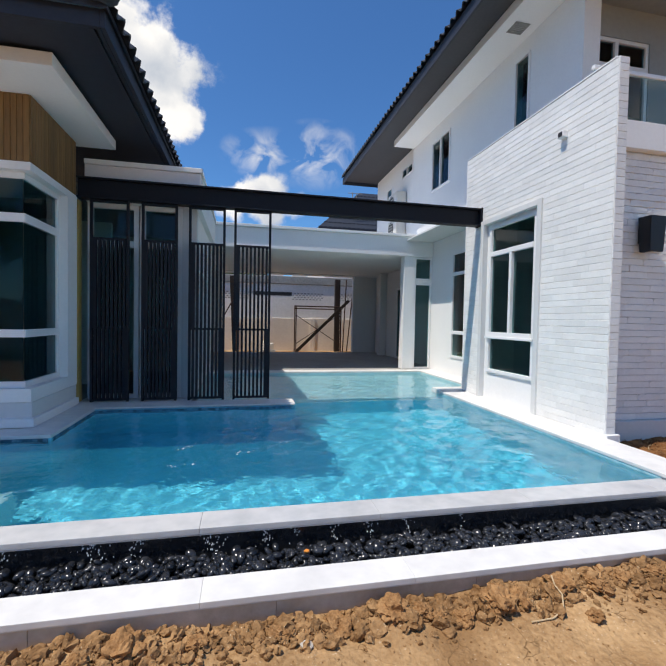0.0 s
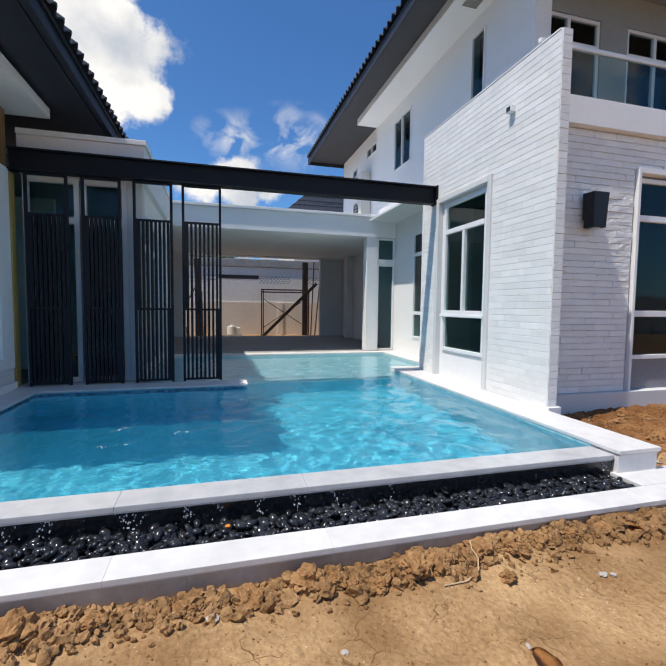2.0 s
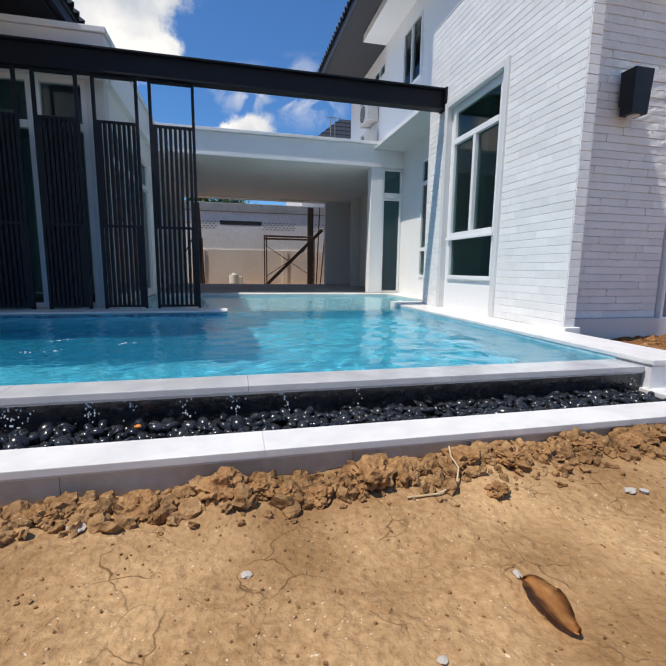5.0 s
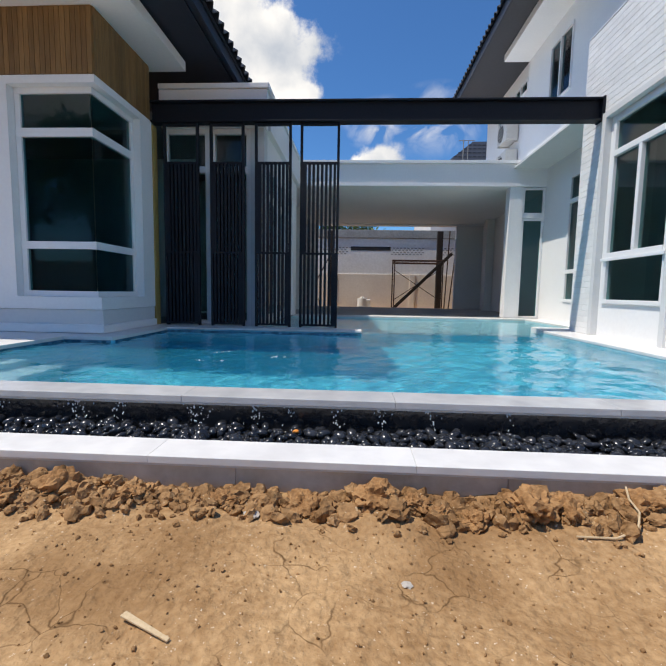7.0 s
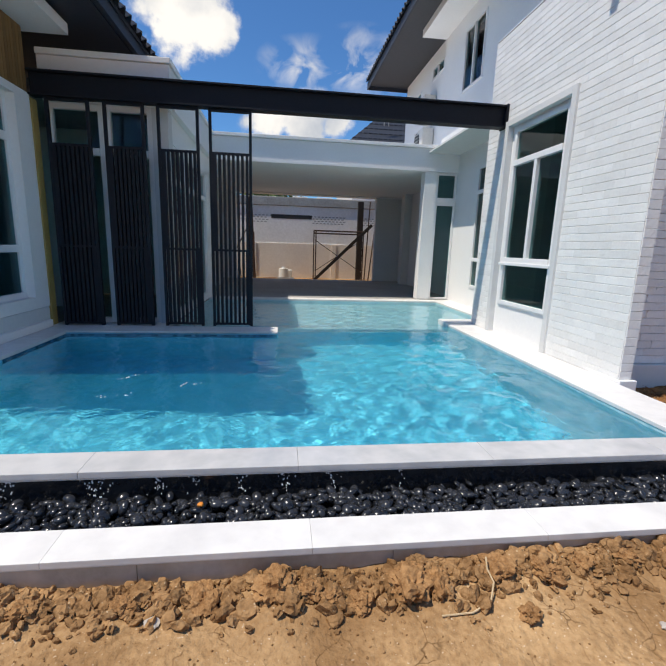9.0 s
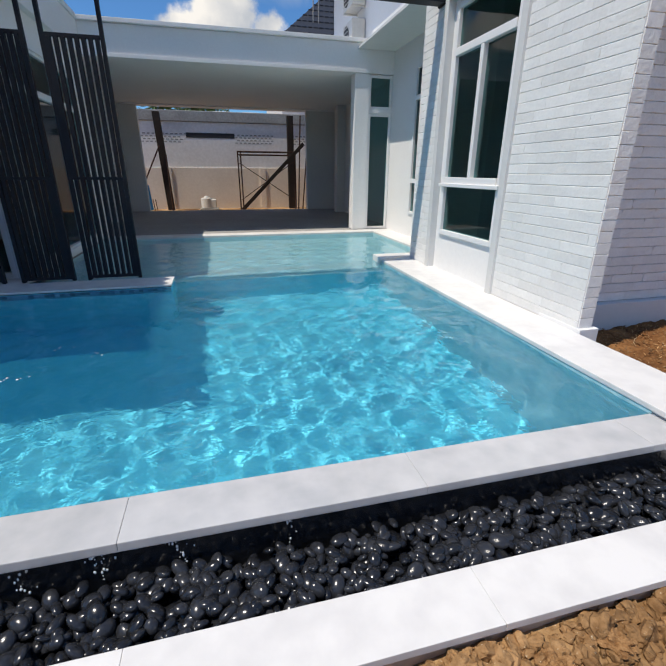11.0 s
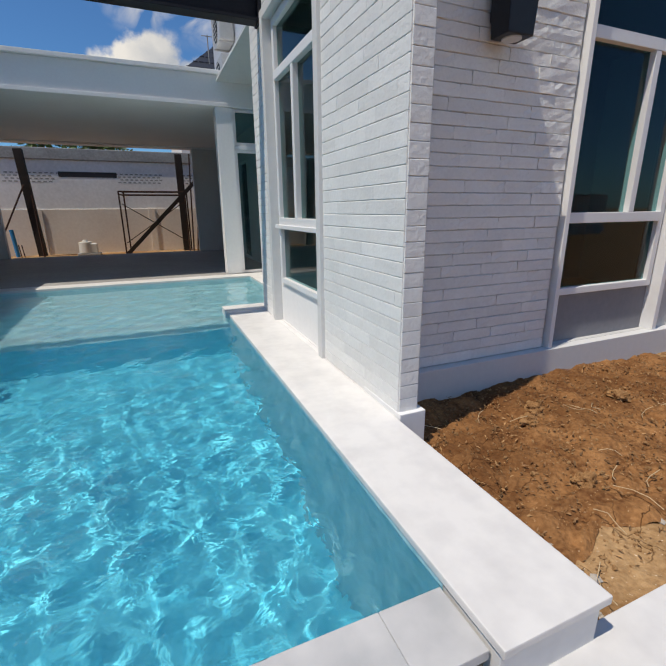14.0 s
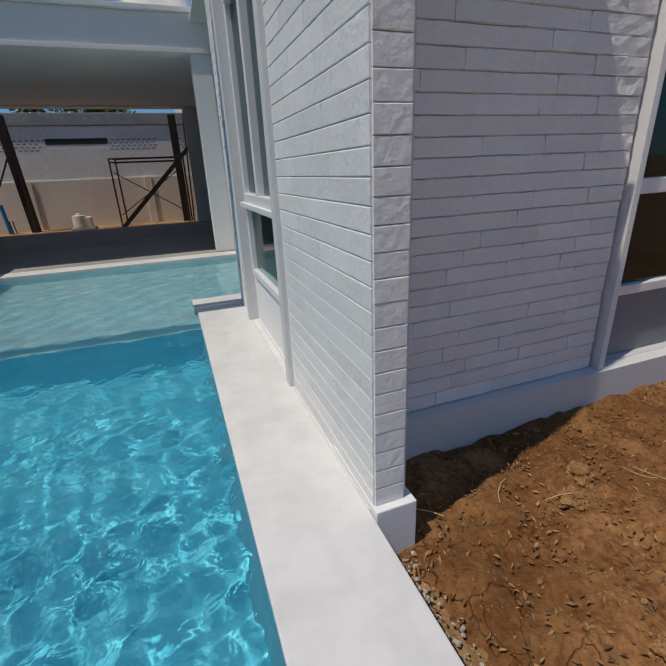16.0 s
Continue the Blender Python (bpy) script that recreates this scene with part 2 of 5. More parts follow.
def soil_material(name, dark, light, pale, scale, patches=0.6):
    m = varied(name, dark, light, scale, 38, 0.95, 0.9, 26, spec=0.1, low=0.36, high=0.64)
    n, l = m.node_tree.nodes, m.node_tree.links
    b = n["Principled BSDF"]
    for q in n:
        if q.type == "BUMP":
            q.inputs["Distance"].default_value = 0.026
    src = b.inputs["Base Color"].links[0].from_socket
    co = n.new("ShaderNodeTexCoord")
    grit = n.new("ShaderNodeTexNoise")
    grit.inputs["Scale"].default_value = 75
    grit.inputs["Detail"].default_value = 2
    l.new(co.outputs["Object"], grit.inputs["Vector"])
    mr = n.new("ShaderNodeMapRange")
    mr.inputs["From Min"].default_value, mr.inputs["From Max"].default_value = 0.68, 0.74
    l.new(grit.outputs["Fac"], mr.inputs["Value"])
    mix = n.new("ShaderNodeMix")
    mix.data_type = "RGBA"
    l.new(mr.outputs[0], mix.inputs["Factor"])
    l.new(src, mix.inputs["A"])
    mix.inputs["B"].default_value = (*pale, 1)
    patch = n.new("ShaderNodeTexNoise")
    patch.inputs["Scale"].default_value = 1.1
    patch.inputs["Detail"].default_value = 6
    l.new(co.outputs["Object"], patch.inputs["Vector"])
    pr = n.new("ShaderNodeMapRange")
    pr.inputs["From Min"].default_value, pr.inputs["From Max"].default_value = 0.46, 0.62
    pr.inputs["To Max"].default_value = patches
    l.new(patch.outputs["Fac"], pr.inputs["Value"])
    mix2 = n.new("ShaderNodeMix")
    mix2.data_type = "RGBA"
    l.new(pr.outputs[0], mix2.inputs["Factor"])
    l.new(mix.outputs["Result"], mix2.inputs["A"])
    mix2.inputs["B"].default_value = (dark[0] * 0.75, dark[1] * 0.7, dark[2] * 0.65, 1)
    warp = n.new("ShaderNodeTexNoise")
    warp.inputs["Scale"].default_value = 9
    wadd = n.new("ShaderNodeVectorMath")
    wadd.operation = "MULTIPLY_ADD"
    l.new(co.outputs["Object"], warp.inputs["Vector"])
    l.new(warp.outputs["Color"], wadd.inputs[0])
    wadd.inputs[1].default_value = (0.12, 0.12, 0.12)
    l.new(co.outputs["Object"], wadd.inputs[2])
    vor = n.new("ShaderNodeTexVoronoi")
    vor.feature = "DISTANCE_TO_EDGE"
    vor.inputs["Scale"].default_value = 5.5
    l.new(wadd.outputs[0], vor.inputs["Vector"])
    cr = n.new("ShaderNodeMapRange")
    cr.inputs["From Min"].default_value, cr.inputs["From Max"].default_value = 0.0, 0.022
    cr.inputs["To Min"].default_value, cr.inputs["To Max"].default_value = 1.0, 0.0
    l.new(vor.outputs["Distance"], cr.inputs["Value"])
    where = n.new("ShaderNodeTexNoise")
    where.inputs["Scale"].default_value = 2.3
    l.new(co.outputs["Object"], where.inputs["Vector"])
    wr = n.new("ShaderNodeMapRange")
    wr.inputs["From Min"].default_value, wr.inputs["From Max"].default_value = 0.52, 0.60
    l.new(where.outputs["Fac"], wr.inputs["Value"])
    cm = n.new("ShaderNodeMath")
    cm.operation = "MULTIPLY"
    l.new(cr.outputs[0], cm.inputs[0])
    l.new(wr.outputs[0], cm.inputs[1])
    mix3 = n.new("ShaderNodeMix")
    mix3.data_type = "RGBA"
    l.new(cm.outputs[0], mix3.inputs["Factor"])
    l.new(mix2.outputs["Result"], mix3.inputs["A"])
    mix3.inputs["B"].default_value = (dark[0] * 0.45, dark[1] * 0.42, dark[2] * 0.4, 1)
    l.new(mix3.outputs["Result"], b.inputs["Base Color"])
    return m


M_SOIL = soil_material("dry_soil", (0.29, 0.165, 0.074), (0.53, 0.34, 0.172), (0.70, 0.56, 0.40), 1.9, 0.7)
M_CLOD = soil_material("soil_clod", (0.19, 0.10, 0.042), (0.43, 0.255, 0.12), (0.6, 0.46, 0.3), 9, 0.35)
M_CLODBIG = varied("soil_lump", (0.19, 0.092, 0.036), (0.40, 0.225, 0.10), 1.2, 7, 0.95, 0.35, 5, spec=0.1, low=0.36, high=0.62)
M_SOILRED = soil_material("mulchy_soil", (0.14, 0.058, 0.022), (0.40, 0.20, 0.08), (0.55, 0.38, 0.22), 6)


def glass_material(name, tint):
    m = bpy.data.materials.new(name)
    m.use_nodes = True
    n, l = m.node_tree.nodes, m.node_tree.links
    n.clear()
    out = n.new("ShaderNodeOutputMaterial")
    tr = n.new("ShaderNodeBsdfTransparent")
    tr.inputs["Color"].default_value = (*tint, 1)
    gl = n.new("ShaderNodeBsdfGlossy")
    gl.inputs["Roughness"].default_value = 0.015
    fr = n.new("ShaderNodeFresnel")
    fr.inputs["IOR"].default_value = 1.42
    mx = n.new("ShaderNodeMixShader")
    l.new(fr.outputs[0], mx.inputs[0])
    l.new(tr.outputs[0], mx.inputs[1])
    l.new(gl.outputs[0], mx.inputs[2])
    l.new(mx.outputs[0], out.inputs["Surface"])
    return m


M_THRU = bpy.data.materials.new("glass_edge")
M_THRU.use_nodes = True
M_THRU.node_tree.nodes.clear()
_o = M_THRU.node_tree.nodes.new("ShaderNodeOutputMaterial")
_t = M_THRU.node_tree.nodes.new("ShaderNodeBsdfTransparent")
_t.inputs["Color"].default_value = (0.93, 0.98, 0.97, 1)
M_THRU.node_tree.links.new(_t.outputs[0], _o.inputs["Surface"])
M_GLASS = glass_material("tinted_glass", (0.21, 0.48, 0.53))
M_CLEAR = glass_material("clear_glass", (0.62, 0.78, 0.82))


def water_material():
    m = bpy.data.materials.new("pool_water")
    m.use_nodes = True
    n, l = m.node_tree.nodes, m.node_tree.links
    b = n["Principled BSDF"]
    b.inputs["Base Color"].default_value = (0.80, 0.94, 0.97, 1)
    b.inputs["Roughness"].default_value = 0.0
    b.inputs["IOR"].default_value = 1.33
    b.inputs["Transmission Weight"].default_value = 1.0
    co = n.new("ShaderNodeTexCoord")
    chop = n.new("ShaderNodeTexNoise")
    chop.inputs["Scale"].default_value = 13
    chop.inputs["Detail"].default_value = 2
    chop.inputs["Distortion"].default_value = 0.5
    l.new(co.outputs["Object"], chop.inputs["Vector"])
    bp = n.new("ShaderNodeBump")
    bp.inputs["Strength"].default_value = 0.35
    bp.inputs["Distance"].default_value = 0.02
    l.new(chop.outputs["Fac"], bp.inputs["Height"])
    l.new(bp.outputs[0], b.inputs["Normal"])
    murk = n.new("ShaderNodeBsdfDiffuse")
    murk.inputs["Color"].default_value = (0.03, 0.46, 0.64, 1)
    both = n.new("ShaderNodeMixShader")
    both.inputs[0].default_value = 0.10
    l.new(b.outputs[0], both.inputs[1])
    l.new(murk.outputs[0], both.inputs[2])
    l.new(both.outputs[0], n["Material Output"].inputs["Surface"])
    return m


M_WATER = water_material()
# mosaic is likely paler; the deep water's tint is put into its colour
M_POOL = varied("depth_tinted_mosaic", (0.075, 0.52, 0.71), (0.165, 0.68, 0.83), 7, 24, 0.5, 0.0, spec=0.2, low=0.36, high=0.64)
M_SIDE = varied("grey_blue_pool_mosaic", (0.24, 0.50, 0.58), (0.46, 0.68, 0.73), 5, 18, 0.5, 0.0, spec=0.2, low=0.36, high=0.64)
M_SHELF = varied("pale_pool_mosaic", (0.40, 0.62, 0.66), (0.58, 0.76, 0.78), 5, 14, 0.5, 0.0, spec=0.2, low=0.36, high=0.64)


# ---- building helpers ----
def add_box(bm, x0, x1, y0, y1, z0, z1):
    v = [bm.verts.new(c) for c in ((x0, y0, z0), (x1, y0, z0), (x1, y1, z0), (x0, y1, z0), (x0, y0, z1), (x1, y0, z1), (x1, y1, z1), (x0, y1, z1))]
    for f in ((3, 2, 1, 0), (4, 5, 6, 7), (0, 1, 5, 4), (1, 2, 6, 5), (2, 3, 7, 6), (3, 0, 4, 7)):
        bm.faces.new([v[i] for i in f])
    return v


def finish(bm, bevel=0.0, smooth=False):
    if bevel:
        bmesh.ops.bevel(bm, geom=bm.edges[:], offset=bevel, segments=2, affect="EDGES", profile=0.6)
    bmesh.ops.recalc_face_normals(bm, faces=bm.faces[:])
    for f in bm.faces:
        f.smooth = smooth


def mesh_of(name, bm, mat):
    me = bpy.data.meshes.new(name)
    bm.to_mesh(me)
    bm.free()
    me.materials.append(mat)
    return me


def part(name, bm, mat, parent=None, label=""):
    """One mesh object out of a bmesh, under a thing or a part."""
    ob = new(name, mesh_of(name, bm, mat))
    if parent is not None:
        ob.parent = parent
    return tagged(ob, label) if label else ob


def box_part(name, x0, x1, y0, y1, z0, z1, mat, parent=None, bevel=0.004, label=""):
    bm = bmesh.new()
    add_box(bm, x0, x1, y0, y1, z0, z1)
    finish(bm, bevel)
    return part(name, bm, mat, parent, label)


def pane_part(name, x0, x1, y0, y1, z0, z1, glass, parent, outward):
    """A sheet of glass: its outer face reflects, its back and edges let light through."""
    ob = box_part(name, x0, x1, y0, y1, z0, z1, glass, parent, 0)
    ob.data.materials.append(M_THRU)
    for p in ob.data.polygons:
        p.material_index = 0 if p.normal.dot(Vector(outward)) > 0.9 else 1
    ob.visible_shadow = False
    return ob


def structure(ob, label, category):
    return tagged(ob, label, category, "", "structure")


def rod(bm, a, b, r, n=10):
    a, b = Vector(a), Vector(b)
    q = (b - a).to_track_quat("Z", "Y")
    rings = []
    for c in (a, b):
        rings.append([bm.verts.new(c + q @ Vector((r * math.cos(2 * math.pi * i / n), r * math.sin(2 * math.pi * i / n), 0))) for i in range(n)])
    for i in range(n):
        j = (i + 1) % n
        bm.faces.new((rings[0][i], rings[0][j], rings[1][j], rings[1][i]))
    bm.faces.new(rings[0][::-1])
    bm.faces.new(rings[1])


def rod_part(name, a, b, r, mat, parent=None, label="", n=10):
    bm = bmesh.new()
    rod(bm, a, b, r, n)
    finish(bm)
    return part(name, bm, mat, parent, label)


FACING = {"S": 0, "W": -90, "E": 90, "N": 180}


def panel_wall(name, facing, x, y, width, z0, z1, thick, mat, openings=(), label="", category="wall"):
    """A wall whose outer face starts at (x, y) and runs to the outside viewer's right; openings are (u0, u1, z0, z1)."""
    us = sorted({0.0, width, *[o[i] for o in openings for i in (0, 1)]})
    zs = sorted({z0, z1, *[o[i] for o in openings for i in (2, 3)]})

    def solid(i, j):
        if not (0 <= i < len(us) - 1 and 0 <= j < len(zs) - 1):
            return False
        u, z = (us[i] + us[i + 1]) / 2, (zs[j] + zs[j + 1]) / 2
        return not any(a < u < b and c < z < d for a, b, c, d in openings)

    bm = bmesh.new()
    cache = {}

    def vert(u, d, z):
        k = (round(u, 4), d, round(z, 4))
        if k not in cache:
            cache[k] = bm.verts.new((u, d, z))
        return cache[k]

    for i in range(len(us) - 1):
        for j in range(len(zs) - 1):
            if not solid(i, j):
                continue
            a, b, c, d = us[i], us[i + 1], zs[j], zs[j + 1]
            bm.faces.new((vert(a, 0, c), vert(b, 0, c), vert(b, 0, d), vert(a, 0, d)))
            bm.faces.new((vert(a, thick, d), vert(b, thick, d), vert(b, thick, c), vert(a, thick, c)))
            if not solid(i - 1, j):
                bm.faces.new((vert(a, 0, c), vert(a, 0, d), vert(a, thick, d), vert(a, thick, c)))
            if not solid(i + 1, j):
                bm.faces.new((vert(b, 0, c), vert(b, thick, c), vert(b, thick, d), vert(b, 0, d)))
            if not solid(i, j - 1):
                bm.faces.new((vert(a, 0, c), vert(a, thick, c), vert(b, thick, c), vert(b, 0, c)))
            if not solid(i, j + 1):
                bm.faces.new((vert(a, 0, d), vert(b, 0, d), vert(b, thick, d), vert(a, thick, d)))
    finish(bm)
    ob = part(name, bm, mat)
    ob.matrix_basis = pose(x, y, 0, 0, 0, FACING[facing])
    return structure(ob, label or "smooth white painted house wall", category)


def glazed(name, facing, x, y, width, z0, z1, rails=(), mullions=(), depth=0.07, bar=0.05, glass=None, label="", kind="structure"):
    """A framed window from (x, y) to the viewer's right; rails: heights of cross bars; mullions: (u, z0, z1)."""
    root = new(name)
    root.matrix_basis = pose(x, y, z0, 0, 0, FACING[facing])
    h = z1 - z0
    for a, b, c, d in ((0, bar, 0, h), (width - bar, width, 0, h), (bar, width - bar, 0, bar), (bar, width - bar, h - bar, h)):
        box_part("window_frame", a, b, 0, depth, c, d, M_FRAME, root, 0.006)
    cuts = [bar] + [r - z0 for r in rails] + [h - bar]
    for r in rails:
        box_part("cross_bar", bar, width - bar, -0.012, depth, r - z0 - bar * 0.7, r - z0 + bar * 0.7, M_FRAME, root, 0.006)
    for k in range(len(cuts) - 1):
        lo, hi = cuts[k] + (bar * 0.7 if k else 0), cuts[k + 1] - (bar * 0.7 if k < len(cuts) - 2 else 0)
        mids = [u for u, a, b in mullions if a - z0 < (lo + hi) / 2 < b - z0]
        for u in mids:
            box_part("mullion", u - bar * 0.55, u + bar * 0.55, -0.01, depth, lo, hi, M_FRAME, root, 0.006)
        edges = [bar] + mids + [width - bar]
        for i in range(len(edges) - 1):
            pane_part("pane", edges[i] + (0.028 if i else 0), edges[i + 1] - (0.028 if i < len(edges) - 2 else 0), depth * 0.5, depth * 0.5 + 0.006, lo, hi, glass or M_GLASS, root, (0, -1, 0))
    return tagged(root, label or "white framed window with dark tinted glass", "window", "", kind)


# ---- ground ----
def ground_height(x, y):
    h = -0.365 + 0.022 * max(0.0, min(x, 5.0)) + 0.012 * max(0.0, min(y, 4.5)) * (1 if x > 3.9 else 0)
    h += 0.03 * (noise.noise((x * 0.9, y * 0.9, 0)) - 0.2) + 0.014 * noise.noise((x * 4, y * 4, 3)) + 0.008 * noise.noise((x * 13, y * 13, 5)) + 0.004 * noise.noise((x * 31, y * 31, 8))
    near = max(0.0, 1 - abs(y - 2.15) / 0.45) if x < 4.0 else 0.0
    h += 0.05 * near * (0.7 + noise.noise((x * 3, y * 3, 9)))
    if x > 4.05:
        h += 0.025 * abs(noise.noise((x * 7, y * 7, 2)))
    return h


def build_ground():
    bm = bmesh.new()
    cache = {}

    def vert(x, y):
        k = (round(x, 4), round(y, 4))
        if k not in cache:
            if y > 16.2:
                z = -0.1
            else:
                z = ground_height(x, y) if (-7.01 < x < 10.01 and -4.01 < y < 4.9) else -0.4
            cache[k] = bm.verts.new((x, y, z))
        return cache[k]

    def sheet(x0, x1, y0, y1, step):
        nx, ny = max(1, round((x1 - x0) / step)), max(1, round((y1 - y0) / step))
        for i in range(nx):
            for j in range(ny):
                a, b = x0 + (x1 - x0) * i / nx, x0 + (x1 - x0) * (i + 1) / nx
                c, d = y0 + (y1 - y0) * j / ny, y0 + (y1 - y0) * (j + 1) / ny
                bm.faces.new((vert(a, c), vert(b, c), vert(b, d), vert(a, d)))

    sheet(-2, 5, -0.4, 2.3, 0.03)
    sheet(-7, -2, -0.4, 2.3, 0.15)
    sheet(5, 10, -0.4, 2.3, 0.15)
    sheet(-7, 10, -4, -0.4, 0.2)
    sheet(4.06, 7.06, 2.3, 4.7, 0.03)
    sheet(7.06, 10, 2.3, 4.7, 0.15)
    for x0, x1, y0, y1 in ((-900, -7, -900, 900), (10, 900, -900, 900), (-7, 10, -900, -4), (-7, 10, 16.3, 900), (-7, -3.0, 2.3, 16.3)):
        bm.faces.new([bm.verts.new((x, y, -0.42 if y1 < 800 or x1 - x0 > 800 else -0.1)) for x, y in ((x0, y0), (x1, y0), (x1, y1), (x0, y1))])
    finish(bm, 0, True)
    return structure(part("ground", bm, M_SOIL), "dry light brown bare soil with cracks and grit", "ground")


build_ground()

# soil of the side bed, darker and full of roots
bm = bmesh.new()
N = 110
grid = [[bm.verts.new((4.07 + 3.4 * i / N, 3.0 + 1.55 * j / N + 0.1 * noise.noise((i * 0.09, j * 0.03, 4)) * (1 - j / N), ground_height(4.07 + 3.4 * i / N, 3.0 + 1.55 * j / N) + 0.03
                       + 0.030 * noise.fractal((i * 0.17, j * 0.1, 1.0), 0.7, 2.1, 4) - 0.05 * max(0, 1 - min(i, N - i, j + 4) / 8))) for j in range(N + 1)] for i in range(N + 1)]
for i in range(N):
    for j in range(N):
        bm.faces.new((grid[i][j], grid[i + 1][j], grid[i + 1][j + 1], grid[i][j + 1]))
finish(bm, 0, True)
structure(part("garden_bed", bm, M_SOILRED), "reddish brown loose soil beside the brick house", "soil")

# ---- pool ----
WATER = -0.058
bm = bmesh.new()


def quad(bm, *cs):
    bm.faces.new([bm.verts.new(c) for c in cs])


DEEP, SHELFZ = -1.25, -0.42
L0, L1, P0, P1, P2, P3, R0, PS = -2.55, -1.98, 2.98, 5.2, 6.37, 6.62, 3.6, 7.1
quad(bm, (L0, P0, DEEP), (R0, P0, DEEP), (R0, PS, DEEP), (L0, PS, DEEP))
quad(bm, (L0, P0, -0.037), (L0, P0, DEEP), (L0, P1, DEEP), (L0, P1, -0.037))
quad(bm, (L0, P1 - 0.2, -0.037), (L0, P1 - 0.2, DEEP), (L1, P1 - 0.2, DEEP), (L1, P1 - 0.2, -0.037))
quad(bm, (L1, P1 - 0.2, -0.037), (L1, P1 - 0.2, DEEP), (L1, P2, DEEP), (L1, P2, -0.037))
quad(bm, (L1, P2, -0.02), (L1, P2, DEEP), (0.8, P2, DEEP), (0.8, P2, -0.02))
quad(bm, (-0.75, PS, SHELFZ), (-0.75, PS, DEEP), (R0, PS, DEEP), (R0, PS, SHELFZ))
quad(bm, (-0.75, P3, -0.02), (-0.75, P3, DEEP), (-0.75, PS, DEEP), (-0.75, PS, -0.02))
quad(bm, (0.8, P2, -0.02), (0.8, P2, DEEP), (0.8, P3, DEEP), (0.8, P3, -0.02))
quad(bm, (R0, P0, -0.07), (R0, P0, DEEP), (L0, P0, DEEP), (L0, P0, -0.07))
basin = structure(part("pool_basin", bm, M_POOL), "mosaic swimming pool basin coloured turquoise for its water's depth", "pool")
bm = bmesh.new()
quad(bm, (-0.75, PS, SHELFZ), (R0, PS, SHELFZ), (R0, 10.2, SHELFZ), (-0.75, 10.2, SHELFZ))
quad(bm, (R0, 7.47, SHELFZ), (4.52, 7.47, SHELFZ), (4.52, 10.2, SHELFZ), (R0, 10.2, SHELFZ))
quad(bm, (-0.75, 10.2, -0.03), (-0.75, 10.2, SHELFZ), (4.52, 10.2, SHELFZ), (4.52, 10.2, -0.03))
quad(bm, (4.52, 10.2, -0.03), (4.52, 10.2, SHELFZ), (4.52, 7.47, SHELFZ), (4.52, 7.47, -0.03))
quad(bm, (R0, 7.47, -0.03), (4.52, 7.47, -0.03), (4.52, 7.47, SHELFZ), (R0, 7.47, SHELFZ))
quad(bm, (R0, 7.47, -0.03), (R0, 7.47, SHELFZ), (R0, PS, SHELFZ), (R0, PS, -0.03))
quad(bm, (-0.75, PS, -0.03), (-0.75, PS, SHELFZ), (-0.75, 10.2, SHELFZ), (-0.75, 10.2, -0.03))
shelf = structure(part("pool_shelf", bm, M_SHELF), "shallow pool shelf of pale mosaic under water", "pool")
bm = bmesh.new()
quad(bm, (R0, PS, -0.02), (R0, PS, DEEP), (R0, P0, DEEP), (R0, P0, -0.02))
side = structure(part("pool_side", bm, M_SIDE), "grey blue mosaic side of the pool under water", "pool")
# steps into the pool at its west end
steps = []
for k in range(2):
    steps.append(structure(box_part("pool_step", L0, L0 + 0.65 - 0.33 * k, 3.0, 4.1, DEEP + 0.001, -0.62 + 0.22 * k, M_SHELF, None, 0.015), "pale mosaic pool step under water", "step"))
# water surface: one rippled sheet over the basin and the shelf
def ripple(x, y):
    """Height of the small waves that run over the pool."""
    h = 0.0
    for k, (length, turn, high) in enumerate(((0.53, 20, 0.0030), (0.37, 75, 0.0021), (0.29, -40, 0.0017), (0.225, 130, 0.0013), (0.175, 5, 0.0009), (0.14, 100, 0.0006), (0.155, 48, 0.0006))):
        c, d = math.cos(radians(turn)), math.sin(radians(turn))
        warp = 1.6 * noise.noise((x * 0.9 + k * 3.1, y * 0.9, k * 1.7))
        h += high * math.sin(2 * math.pi * (x * c + y * d) / length + warp * 2.2 + k)
    return h * (0.95 + 0.6 * noise.noise((x * 0.5, y * 0.5, 7)))


bm = bmesh.new()
cells = {}
STEP = 0.031


def water_vert(x, y):
    k = (round(x, 4), round(y, 4))
    if k not in cells:
        cells[k] = bm.verts.new((x, y, WATER + ripple(x, y)))
    return cells[k]


WXS = [L0, L1, -0.75, 0.8, R0, 4.52]
WYS = [2.975, P1 - 0.2, P2, P3 + 0.14, 7.47, 10.2]


def steps_between(marks):
    out = []
    for lo, hi in zip(marks, marks[1:]):
        n = max(1, round((hi - lo) / STEP))
        out += [lo + (hi - lo) * k / n for k in range(n)]
    return out + [marks[-1]]


def is_water(x, y):
    return any(x0 < x < x1 and y0 < y < y1 for x0, x1, y0, y1 in ((L0, R0, 2.9, P1 - 0.2), (L1, R0, P1 - 0.2, P2), (0.8, R0, P2, P3 + 0.14), (-0.75, R0, P3 + 0.14, 10.2), (R0, 4.52, 7.47, 10.2)))


wx, wy = steps_between(WXS), steps_between(WYS)
for x0, x1 in zip(wx, wx[1:]):
    for y0, y1 in zip(wy, wy[1:]):
        if is_water((x0 + x1) / 2, (y0 + y1) / 2):
            bm.faces.new((water_vert(x0, y0), water_vert(x1, y0), water_vert(x1, y1), water_vert(x0, y1)))
for f in bm.faces:
    f.smooth = True
water = structure(part("water", bm, M_WATER), "clear turquoise rippling pool water", "water")
water.cycles.is_caustics_caster = True
sun.data.cycles.is_caustics_light = True
for ob in (basin, shelf, side, *steps):
    ob.cycles.is_caustics_receiver = True


